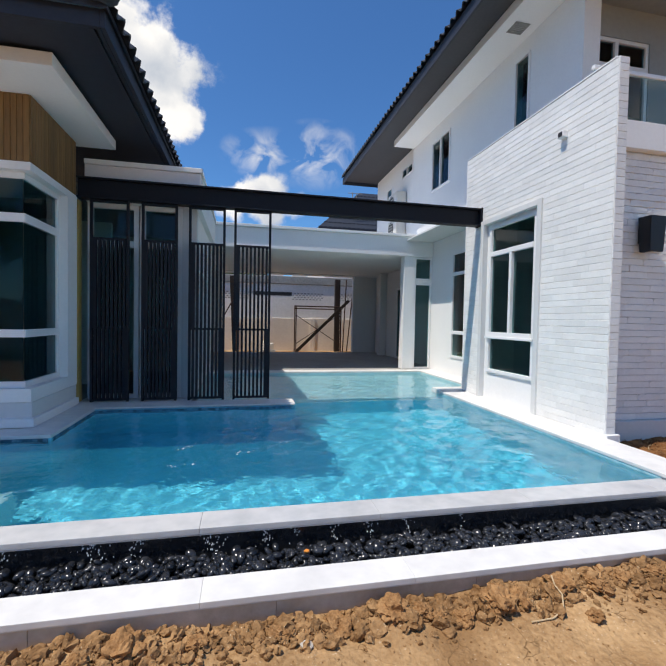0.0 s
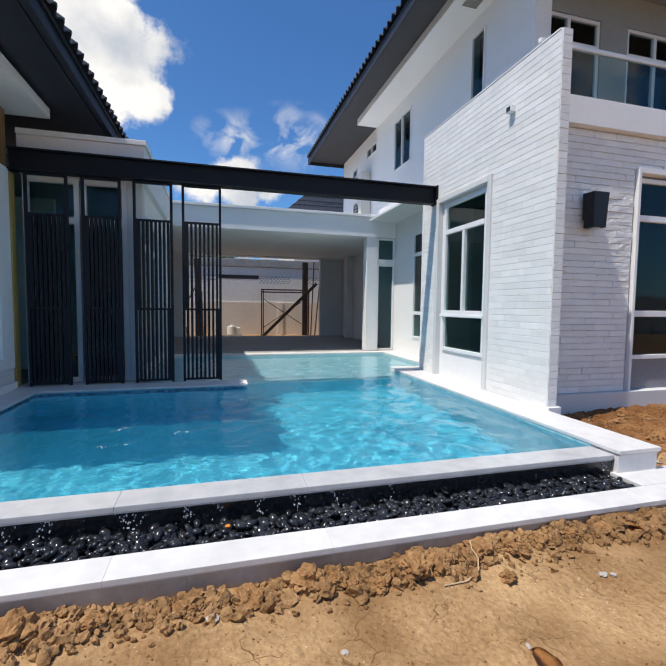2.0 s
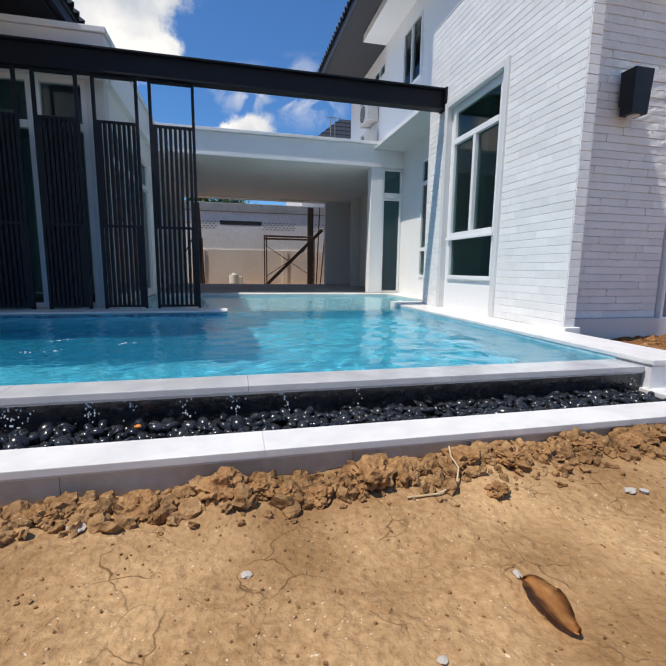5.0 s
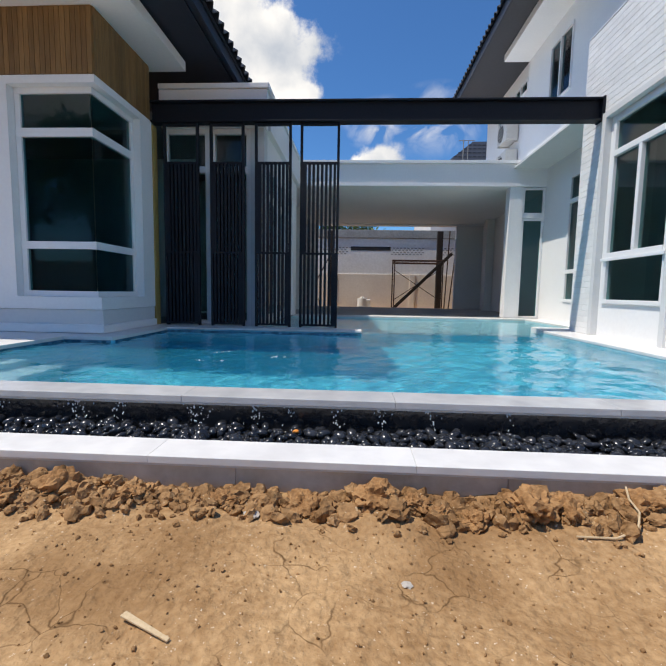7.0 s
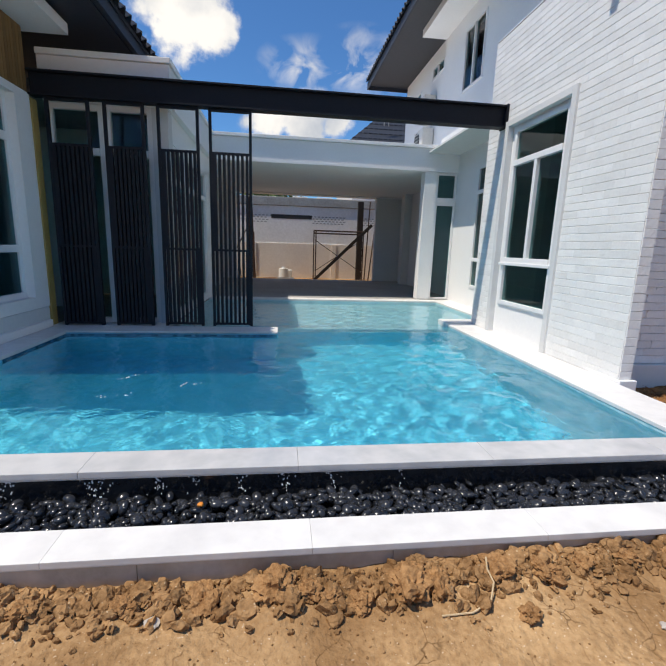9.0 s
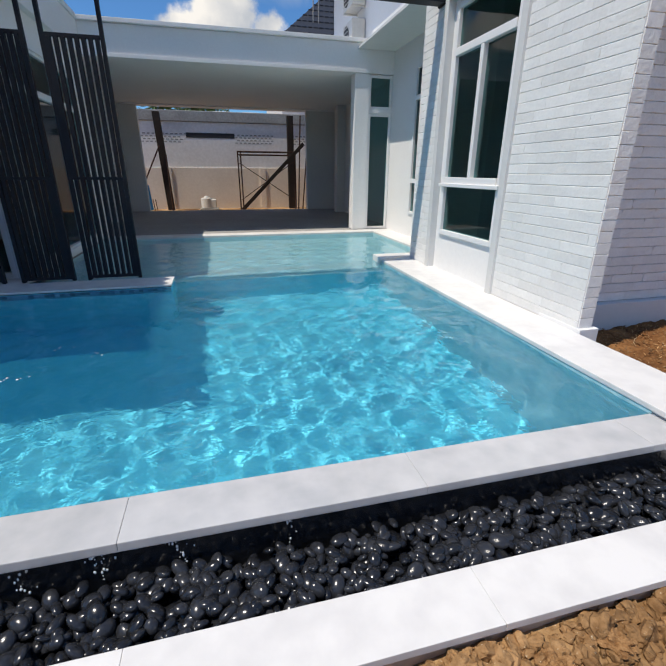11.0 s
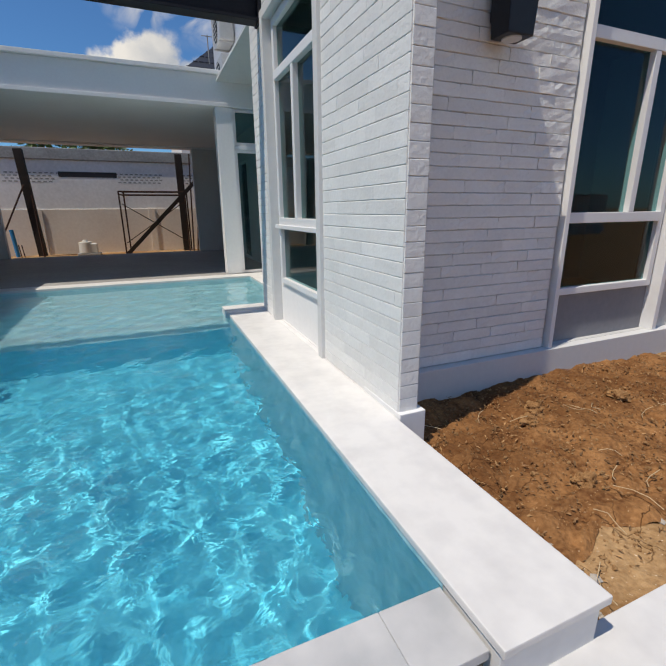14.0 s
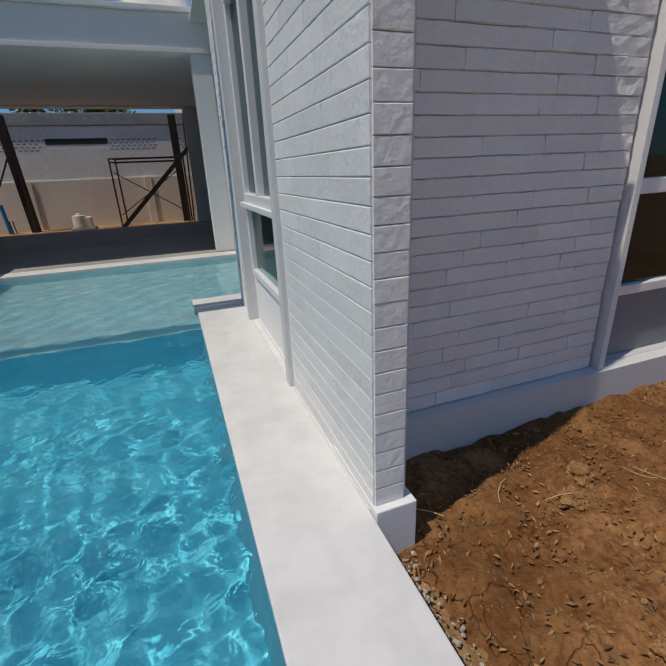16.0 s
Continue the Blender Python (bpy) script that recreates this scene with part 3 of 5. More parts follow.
def slabs(name, x0, x1, y0, y1, z0, z1, along, length, mat, label, category="coping", start=0.0, bevel=0.003):
    """A row of stone slabs with thin joints, as pieces of one run of coping."""
    bm = bmesh.new()
    if along == "x":
        add_box(bm, x0 + 0.01, x1 - 0.01, y0 + 0.012, y1 - 0.012, z0 - 0.012, z1 - 0.008)
    else:
        add_box(bm, x0 + 0.012, x1 - 0.012, y0 + 0.01, y1 - 0.01, z0 - 0.012, z1 - 0.008)
    finish(bm)
    root = structure(part(name, bm, M_NAIL), label, category)
    a0, a1 = (x0, x1) if along == "x" else (y0, y1)
    a, k = a0 - start, 0
    while a < a1 - 0.02:
        b = min(a + length, a1)
        lo = max(a, a0)
        if b - lo > 0.03:
            if along == "x":
                box_part("slab", lo + 0.0004, b - 0.0004, y0, y1, z0, z1, mat, root, bevel)
            else:
                box_part("slab", x0, x1, lo + 0.0004, b - 0.0004, z0, z1, mat, root, bevel)
        a += length
    return root


# overflow edge, its black face, pebble trough, front curb
slabs("weir_coping", -4.6, 3.593, 2.745, 2.985, -0.09, -0.05, "x", 1.2, M_WETMARBLE, "wet white marble slabs of the pool's overflow edge", start=0.45, bevel=0.004)
structure(box_part("weir_wall", -4.6, 3.59, 2.76, 2.972, -0.6, -0.095, M_WEIR, None, 0.004), "wet black stone face below the overflow edge", "wall")
structure(box_part("trough_floor", -4.6, 3.6, 2.46, 2.76, -0.6, -0.29, M_WEIR, None, 0), "black bed under the pebbles", "trough")
slabs("curb_coping", -4.6, 4.62, 2.245, 2.47, -0.235, -0.2, "x", 1.2, M_MARBLE, "white marble slabs on the low front curb", "curb", 0.4)
structure(box_part("curb_return", 3.575, 4.62, 2.474, 2.76, -0.235, -0.2, M_MARBLE, None, 0.005), "white marble slab turning round the pebble trough", "curb")
root = structure(box_part("curb_wall", -4.6, 4.6, 2.275, 2.46, -0.6, -0.239, M_SLABSIDE, None, 0), "stained pale stone side of the front curb", "curb")
for k in range(8):
    box_part("facing_slab", -4.6 + 1.2 * k - 0.0, -4.6 + 1.2 * k + 1.197 if k < 7 else 4.6, 2.262, 2.2755, -0.58, -0.237, M_SLABSIDE, root, 0.002)
structure(box_part("curb_return_wall", 3.58, 4.6, 2.46, 2.75, -0.6, -0.239, M_SLABSIDE, None, 0), "pale stone side of the curb", "curb")
# long deck beside the brick wall
slabs("side_deck", 3.595, 4.05, 2.695, 7.21, -0.035, 0.0, "y", 5.0, M_MARBLE, "white marble deck slabs beside the brick wall", "deck", 0.3, 0.006)
structure(box_part("deck_joint", 4.0505, 4.1, 4.056, 7.21, -0.035, -0.001, M_MARBLE, None, 0), "narrow marble strip against the brick wall", "deck")
wet = structure(box_part("side_deck_wall", 3.605, 4.03, 2.715, 7.2, -1.2, -0.05, M_MARBLE, None, 0.004), "white marble side of the pool deck", "deck")
wet.cycles.is_caustics_receiver = True
structure(box_part("deck_step", 3.565, 4.98, 7.21, 7.50, -0.06, 0.03, M_MARBLE, None, 0.006), "white marble raised slab at the pool's inner corner", "deck")
wet = structure(box_part("deck_step_base", 3.603, 4.97, 7.205, 7.47, -1.2, -0.064, M_MARBLE, None, 0), "white stone base of the raised slab", "deck")
wet.cycles.is_caustics_receiver = True
structure(box_part("niche_floor", 4.103, 4.2, 5.2, 6.7, -0.035, 0.002, M_MARBLE, None, 0.002), "white marble strip in the window niche", "deck")
slabs("north_deck", 4.52, 4.98, 7.504, 10.2, -0.035, 0.0, "y", 1.2, M_MARBLE, "white marble strip along the house wall", "deck")
slabs("carport_coping", -0.75, 4.98, 10.2, 10.55, -0.035, 0.002, "x", 1.2, M_MARBLE, "white marble coping between pool and carport", "coping")
slabs("screen_deck", -2.35, 0.8, P2, P3 + 0.14, -0.035, 0.0, "x", 0.9, M_MARBLE, "white marble strip under the slatted screens", "deck")
wet = structure(box_part("screen_deck_wall", -2.3, 0.795, P2 + 0.006, P3 + 0.13, -1.2, -0.05, M_POOL, None, 0), "mosaic wall under the screen deck", "deck")
wet.cycles.is_caustics_receiver = True
structure(box_part("wing_deck", -2.35, -0.75, P3 + 0.142, 7.3, -0.3, -0.001, M_MARBLE, None, 0.003), "white marble strip in front of the glazed wing", "deck")
slabs("bay_coping_east", -2.36, -1.98, 5.2, P2 - 0.003, -0.035, 0.0, "y", 0.9, M_MARBLE, "white marble coping beside the bay window", "coping")
slabs("bay_coping_south", -2.75, -1.98, 5.0, 5.2 - 0.003, -0.035, 0.0, "x", 0.9, M_MARBLE, "white marble coping in front of the bay window", "coping")
slabs("west_coping", -2.95, -2.55, 2.99, 5.0 - 0.003, -0.035, 0.0, "y", 0.9, M_MARBLE, "white marble coping at the pool's west edge", "coping")
structure(box_part("west_terrace", -6.5, -2.953, 2.99, 5.36, -0.4, -0.003, M_MARBLE, None, 0.004), "white marble terrace in front of the west house", "terrace")
structure(box_part("bay_terrace", -2.95, -2.362, 5.203, 5.338, -0.3, -0.004, M_MARBLE, None, 0), "white marble strip at the foot of the bay", "terrace")
structure(box_part("bay_terrace_west", -2.95, -2.753, 5.0, 5.2, -0.3, -0.004, M_MARBLE, None, 0), "white marble strip at the foot of the bay", "terrace")
# blue mosaic line under the copings
line = structure(box_part("waterline", L1 + 0.002, 0.79, P2 - 0.007, P2 - 0.002, -0.16, -0.037, M_TILEBLUE, None, 0), "dark blue mosaic line under the coping", "tiles")
line.cycles.is_caustics_receiver = True
bm = bmesh.new()
add_box(bm, 0, 0.044, 0, 0.006, 0, 0.044)
finish(bm)
tile_mesh = mesh_of("tile", bm, M_TILEBLUE)
for k in range(56):
    t = new("tile", tile_mesh)
    t.parent = line
    t.location = (L1 + 0.01 + 0.0485 * k, P2 - 0.012, -0.084)
for n, x, y, turn, count in (("waterline_bay", L1 + 0.004, P2 - 0.02, -90, 27), ("waterline_south", L0 + 0.01, P1 - 0.205, 0, 11), ("waterline_west", L0 + 0.004, P1 - 0.22, -90, 40)):
    bm = bmesh.new()
    add_box(bm, 0, 0.0485 * count, 0, 0.002, -0.075, 0.047)
    finish(bm)
    run = structure(part(n, bm, M_TILEBLUE), "dark blue mosaic line under the coping", "tiles")
    run.matrix_basis = pose(x, y, -0.084, 0, 0, turn)
    for k in range(count):
        t = new("tile", tile_mesh)
        t.parent = run
        t.location = (0.0485 * k, (0.002 if turn else -0.006), 0)

# ---- east house ----
BW = 4.06
structure(box_part("house_floor", 4.21, 10, 4.6, 7.2, -0.3, -0.005, M_CONCRETE, None, 0), "grey floor inside the house", "floor")
structure(box_part("house_floor_north", 5.0, 10, 7.2, 10.545, -0.3, -0.005, M_CONCRETE, None, 0), "grey floor inside the house", "floor")
W1 = (6.64, 5.26)
west = panel_wall("wall_brick_west", "W", BW + 0.011, 7.26, 3.21, 0.0, 4.275, 0.14, M_MORTAR, [(7.26 - W1[0], 7.26 - W1[1], 0.0, 2.96)], "white painted long brick wall facing the pool")
south = panel_wall("wall_brick_south", "S", 4.20, 4.55 + 0.011, 5.6, -0.3, 3.5, 0.16, M_MORTAR, [(1.62, 3.04, 0.05, 3.02)], "white painted rough brick wall facing the garden")
# window niche of the brick wall
for n, u0, u1, z0, z1 in (("niche_trim", 5.19, 5.275, 0.0, 3.03), ("niche_trim", 6.625, 6.71, 0.0, 3.03), ("niche_trim", 5.277, 6.623, 2.95, 3.03)):
    structure(box_part(n, BW - 0.03, BW + 0.17, u0, u1, z0, z1, M_GREYWALL, None, 0.004), "smooth pale grey surround of the tall window", "trim")
panel_wall("niche_wall", "W", BW + 0.06, 6.623, 1.346, 0.0, 2.95, 0.1, M_WHITE, [(0.11, 1.265, 0.46, 2.89)], "smooth white panel below and round the window")
glazed("window_1", "W", BW + 0.03, 6.525, 1.18, 0.45, 2.90, (1.09, 2.43), ((0.60, 1.09, 2.43),), 0.08, 0.055, label="tall white framed window with sliding panes and tinted glass")
structure(box_part("window_sill", BW - 0.005, BW + 0.029, 5.33, 6.55, 1.02, 1.06, M_FRAME, None, 0.006), "white window ledge", "sill")
# south window niche
for u0, u1, z0, z1 in ((5.83, 5.875, 0.05, 3.08), (7.21, 7.27, 0.05, 3.08), (5.877, 7.208, 3.01, 3.08)):
    structure(box_part("niche_trim", u0, u1, 4.50, 4.70, z0, z1, M_WHITE, None, 0.004), "smooth white surround of the garden window", "trim")
# this panel lies in shade, and its dark grey carries that shade
panel_wall("niche_wall_south", "S", 5.862, 4.62, 1.346, 0.05, 3.01, 0.1, M_SHADEPANEL, [(0.06, 1.29, 0.49, 2.96)], "panel below the garden window, its shade put in as dark grey")
glazed("window_2", "S", 5.90, 4.58, 1.28, 0.48, 2.97, (1.12, 2.43), ((0.80, 1.12, 2.43),), 0.08, 0.06, label="wide white framed garden window with tinted glass")
structure(box_part("plinth", 4.2, 9.8, 4.47, 4.56, -0.45, 0.05, M_GREYWALL, None, 0.004), "smooth pale grey plinth of the brick house", "plinth")
structure(box_part("corner_block", 4.056, 4.235, 3.995, 4.47, -0.45, 0.03, M_WHITE, None, 0.006), "white block under the brick pier", "plinth")
# balcony
structure(box_part("balcony_band", 4.175, 9.8, 4.46, 4.62, 3.5, 3.84, M_WHITE, None, 0.006), "smooth white balcony edge beam", "beam")
structure(box_part("balcony_floor", 4.2, 9.8, 4.62, 6.6, 3.45, 3.75, M_CONCRETE, None, 0), "balcony floor slab", "floor")
structure(box_part("balcony_ceiling", 4.985, 9.8, 4.3, 6.0, 6.44, 6.55, M_CEIL_SHADE, None, 0), "pale grey balcony ceiling", "ceiling")
rail = new("balcony_railing")
tagged(rail, "clear glass balcony railing with white top rail", "railing")
box_part("top_rail", 4.175, 9.8, 4.505, 4.555, 4.42, 4.47, M_FRAME, rail, 0.01)
for k in range(4):
    pane_part("glass_panel", 4.19 + 1.4 * k, 4.19 + 1.4 * k + 1.385, 4.525, 4.535, 3.84, 4.42, M_CLEAR, rail, (0, -1, 0))
# white wall in the recess; the shade on it is put in as grey
panel_wall("wall_balcony", "S", 5.14, 5.92, 4.64, 3.75, 6.46, 0.15, M_CEIL_SHADE, [(0.14, 1.41, 3.76, 5.95), (1.98, 3.38, 3.76, 5.95)], "white upper wall behind the balcony, greyed to hold its shade")
for u in (5.28, 7.12):
    glazed("balcony_door", "S", u, 5.94, 1.27 if u < 6 else 1.4, 3.76, 5.95, (5.5,), ((0.63, 3.76, 6.2),), 0.07, 0.06, label="white framed balcony doors with dark glass and transom lights")
# upper storey
panel_wall("wall_upper_west", "W", 4.98, 12.12, 6.52, 3.45, 6.6, 0.15, M_WHITE,
           [(12.12 - 10.78, 12.12 - 9.8, 4.8, 6.05), (12.12 - 7.23, 12.12 - 6.84, 4.7, 6.15)], "smooth white upper storey wall")
panel_wall("wall_upper_return", "S", 5.132, 5.61, 0.15, 3.75, 6.6, 0.3, M_WHITE, (), "white end of the upper wall")
panel_wall("wall_upper_north", "W", 5.1, 15.96, 3.84, 3.45, 6.9, 0.15, M_WHITE,
           [(15.96 - 13.3, 15.96 - 12.45, 5.95, 6.2), (15.96 - 14.75, 15.96 - 14.3, 5.35, 5.95)], "smooth white rear upper storey wall")
glazed("window_3", "W", 4.955, 10.8, 1.02, 4.77, 6.08, (), ((0.51, 4.7, 6.2),), 0.08, 0.045, label="white framed upper window with blue tinted glass")
glazed("window_4", "W", 4.955, 7.25, 0.43, 4.68, 6.17, (), (), 0.08, 0.04, label="narrow tall white framed upper window")
glazed("window_5", "W", 5.075, 13.33, 0.91, 5.92, 6.23, (), ((0.45, 5.9, 6.3),), 0.08, 0.04, label="small high white framed vent window")
glazed("window_6", "W", 5.075, 14.78, 0.51, 5.32, 5.98, (), (), 0.08, 0.04, label="small white framed upper window")
structure(rod_part("downpipe", (5.06, 12.2, 3.6), (5.06, 12.2, 6.5), 0.04, M_WHITE), "white rainwater pipe on the wall", "pipe")
# ground floor north of the brick wall
panel_wall("wall_ground_west", "W", 4.98, 10.65, 3.4, 0.0, 3.53, 0.15, M_WHITE, [(10.65 - 9.45, 10.65 - 8.2, 0.45, 2.92)], "smooth white ground floor wall beside the pool")
glazed("window_7", "W", 4.955, 9.48, 1.31, 0.42, 2.95, (1.03, 2.43), ((0.65, 1.03, 2.43),), 0.08, 0.055, label="tall white framed window beside the pool")
structure(box_part("canopy_ledge", 4.51, 4.98, 7.25, 10.64, 3.535, 3.72, M_WHITE, None, 0.006), "white concrete ledge over the ground floor windows", "ledge")
panel_wall("wall_step_north", "N", 4.98, 7.31, 0.9, 0.0, 4.275, 0.06, M_WHITE, (), "white return wall at the end of the brick wall")
# carport
structure(box_part("carport_beam", -0.75, 4.98, 10.6, 10.85, 3.0, 3.5, M_WHITE, None, 0.006), "white carport edge beam", "beam")
structure(box_part("carport_cornice", -0.8, 4.98, 10.53, 10.85, 3.504, 3.57, M_WHITE, None, 0.008), "white moulding on top of the carport beam", "trim")
structure(box_part("carport_cornice_low", -0.8, 4.6, 10.565, 10.598, 3.0, 3.06, M_WHITE, None, 0.006), "white moulding along the carport beam", "trim")
structure(box_part("carport_ceiling", -1.3, 5.4, 10.852, 16.5, 3.02, 3.3, M_WHITE, None, 0), "white carport ceiling", "ceiling")
structure(box_part("carport_back_beam", -1.3, 5.4, 16.1, 16.5, 2.98, 3.018, M_WHITE, None, 0.003), "white beam at the back of the carport", "beam")
structure(box_part("carport_floor", -1.4, 5.4, 10.553, 16.45, -0.3, -0.006, M_CONCRETE, None, 0), "smooth grey concrete carport floor", "floor")
structure(box_part("carport_column", 4.17, 4.47, 10.6, 10.88, 0.003, 2.998, M_WHITE, None, 0.006), "square white carport column", "column")
glazed("door_1", "S", 4.475, 10.64, 0.5, 0.003, 2.30, (), (), 0.08, 0.05, label="narrow white framed glass door beside the column")
glazed("transom_window", "S", 4.475, 10.64, 0.5, 2.38, 2.99, (), (), 0.08, 0.05, label="small white framed fixed light above the door")
structure(box_part("door_head", 4.475, 4.975, 10.63, 10.75, 2.303, 2.377, M_FRAME, None, 0.003), "white bar between door and fixed light", "trim")
panel_wall("wall_carport_east", "W", 5.2, 16.3, 5.4, 0.0, 3.02, 0.15, M_GREYWALL, [(2.4, 3.3, 0.0, 2.4)], "pale grey carport side wall")
glazed("door_2", "W", 5.2, 13.9, 0.9, 0.0, 2.4, (), (), 0.08, 0.06, label="dark glazed door in the carport wall")
structure(box_part("carport_pier_east", 4.26, 5.2, 16.2, 16.4, 0.0, 3.02, M_GREYWALL, None, 0.004), "pale grey wall beside the carport's rear opening", "wall")
structure(box_part("carport_pilaster_east", 4.95, 5.2, 14.9, 15.2, 0.0, 3.02, M_GREYWALL, None, 0.004), "pale grey wall pilaster", "wall")
structure(box_part("carport_pier_west", -1.3, -0.75, 16.2, 16.4, 0.0, 3.02, M_GREYWALL, None, 0.004), "pale grey wall beside the carport's rear opening", "wall")
structure(box_part("wall_carport_west", -1.4, -1.25, 10.7, 16.4, 0.0, 3.02, M_GREYWALL, None, 0.004), "pale grey carport side wall", "wall")
structure(box_part("carport_pilaster_west", -1.25, -0.95, 13.2, 13.5, 0.0, 3.02, M_GREYWALL, None, 0.004), "pale grey wall pilaster", "wall")
# plain walls that close the east house
for n, a in (("wall_house_back", (9.8, 9.95, 4.6, 16.3, 0, 6.5)), ("wall_house_rear", (5.36, 9.8, 16.2, 16.35, 0, 6.8)), ("wall_inner", (5.14, 9.8, 7.3, 7.4, 0, 3.4)), ("wall_inner_upper", (5.2, 9.8, 9.0, 9.1, 3.8, 6.5))):
    structure(box_part(n, *a, M_INTERIOR, None, 0), "plain interior wall", "wall")
structure(box_part("ceiling_inner", 4.22, 9.8, 4.75, 16.2, 3.4, 3.44, M_INTERIOR, None, 0), "plain interior ceiling", "ceiling")
structure(box_part("ceiling_upper", 5.14, 9.8, 6.1, 15.9, 6.62, 6.66, M_INTERIOR, None, 0), "plain upper ceiling", "ceiling")

# ---- roofs ----
def tile_mesh_for(width, length):
    bm = bmesh.new()
    rows = []
    for k in range(9):
        a = k / 8
        z = 0.035 * math.sin(a * math.pi * 2) + 0.01
        rows.append((a * width, z))
    lo = [[bm.verts.new((x, y, z + dz)) for x, z in rows] for y, dz in ((0, 0.0), (length, 0.0), (length, -0.02), (0, -0.02))]
    for r in range(4):
        s = (r + 1) % 4
        for k in range(8):
            bm.faces.new((lo[r][k], lo[r][k + 1], lo[s][k + 1], lo[s][k]))
    finish(bm, 0, False)
    return mesh_of("roof_tile", bm, M_ROOF)


TILE = tile_mesh_for(0.22, 0.42)


def tile_rows(parent, corner, along, up, count, rows, single_rows=2):
    """Overlapping tiles from the eave's corner; the lowest rows are pieces of their own, the rest one mesh."""
    along, up = Vector(along).normalized(), Vector(up).normalized()
    normal = along.cross(up)
    if normal.z < 0:
        normal = -normal
    rot = Matrix((along, up, along.cross(up))).transposed().to_4x4()
    flip = 1 if along.cross(up).z > 0 else -1
    rest = bmesh.new()
    for r in range(rows):
        for k in range(count):
            m = Matrix.Translation(Vector(corner) + along * 0.215 * k + up * 0.36 * r + normal * (0.02 + 0.004 * (k % 2))) @ rot @ Matrix.Diagonal((1, 1, flip, 1)) @ pose(0, 0, 0, -3 * flip)
            if r < single_rows:
                ob = new("roof_tile", TILE)
                ob.parent = parent
                ob.matrix_basis = m
            else:
                n0 = len(rest.verts)
                rest.from_mesh(TILE)
                rest.verts.ensure_lookup_table()
                bmesh.ops.transform(rest, matrix=m, verts=rest.verts[n0:])
    if rows > single_rows:
        tagged(part("roof_tiles", rest, M_ROOF, parent), "dark slate grey wavy roof tiles", "", "", "stuff")
    else:
        rest.free()


def prism(bm, quads, thick):
    """A slab under a sloping four-cornered top."""
    top = [bm.verts.new(c) for c in quads]
    low = [bm.verts.new((c[0], c[1], c[2] - thick)) for c in quads]
    bm.faces.new(top)
    bm.faces.new(low[::-1])
    for i in range(4):
        j = (i + 1) % 4
        bm.faces.new((top[i], low[i], low[j], top[j]))


# east roof: eave along y at x 3.72
bm = bmesh.new()
prism(bm, [(3.72, 4.2, 6.72), (3.72, 16.1, 6.72), (8, 12.5, 8.9), (8, 7.4, 8.9)], 0.05)
prism(bm, [(3.72, 4.2, 6.72), (8, 7.4, 8.9), (10.5, 7.4, 8.9), (10.5, 4.2, 6.72)], 0.05)
prism(bm, [(3.72, 16.1, 6.72), (10.5, 16.1, 6.72), (10.5, 12.5, 8.9), (8, 12.5, 8.9)], 0.05)
finish(bm)
eroof = structure(part("roof_east", bm, M_ROOF), "dark slate tiled hip roof of the two storey house", "roof")
tile_rows(eroof, (3.66, 4.2, 6.73), (0, 1, 0), (1, 0, 0.51), 55, 2, 2)
structure(box_part("fascia_east", 3.72, 3.76, 4.2, 16.1, 6.5, 6.68, M_FASCIA, None, 0.004), "dark grey fascia board under the eave", "fascia")
structure(box_part("fascia_east_south", 3.76, 10.5, 4.2, 4.24, 6.5, 6.68, M_FASCIA, None, 0.004), "dark grey fascia board under the eave", "fascia")
structure(box_part("fascia_east_north", 3.76, 10.5, 16.06, 16.1, 6.5, 6.68, M_FASCIA, None, 0.004), "dark grey fascia board under the eave", "fascia")
structure(box_part("soffit_east", 3.76, 10.5, 4.24, 16.06, 6.62, 6.64, M_SOFFITDARK, None, 0), "dark grey soffit boards", "soffit")
structure(box_part("eave_box_east", 4.34, 4.98, 4.3, 12.1, 6.45, 6.618, M_WHITE, None, 0.006), "white boxed soffit along the upper wall", "soffit")
v = new("soffit_vent")
v.matrix_basis = pose(4.66, 6.75, 6.445)
tagged(v, "square grey vent in the white soffit", "vent")
box_part("vent_frame", -0.14, 0.14, -0.14, 0.14, -0.008, 0.004, M_CEMENT, v, 0.003)
for k in range(6):
    box_part("slat", -0.12, 0.12, -0.11 + 0.042 * k, -0.09 + 0.042 * k, -0.018, -0.009, M_CEMENT, v, 0.002)

# ---- west house ----
BX, BY = -2.34, 5.40
panel_wall("bay_wall_front", "S", -6.5, BY, 6.5 + BX, 0.28, 2.98, 0.12, M_WHITE, [(3.10, 6.5 + BX, 0.43, 2.89)], "smooth white bay wall of the west house")
panel_wall("bay_wall_side", "E", BX, BY + 0.12, 1.24, 0.28, 2.98, 0.12, M_WHITE, [(0.0, 0.92, 0.43, 2.89)], "smooth white side wall of the bay")
structure(box_part("bay_plinth", -6.5, BX + 0.0, BY + 0.02, 6.74, -0.3, 0.277, M_GREYWALL, None, 0.01), "white stepped plinth of the bay", "plinth")
structure(box_part("bay_plinth_band", -6.5, BX + 0.05, BY - 0.06, 6.7, 0.0, 0.10, M_WHITE, None, 0.012), "white band at the foot of the bay", "plinth")
bay = new("bay_window")
tagged(bay, "white framed corner bay window with dark glass", "window", "", "structure")
gx, gy = BX - 0.10, BY + 0.10
for z0, z1 in ((0.43, 0.50), (1.01, 1.10), (2.33, 2.43), (2.82, 2.89)):
    bm = bmesh.new()
    add_box(bm, -3.397, gx, gy, gy + 0.07, z0, z1)
    add_box(bm, gx - 0.07, gx - 0.0005, gy + 0.071, 6.44, z0, z1)
    finish(bm, 0.004)
    part("cross_bar", bm, M_FRAME, bay)
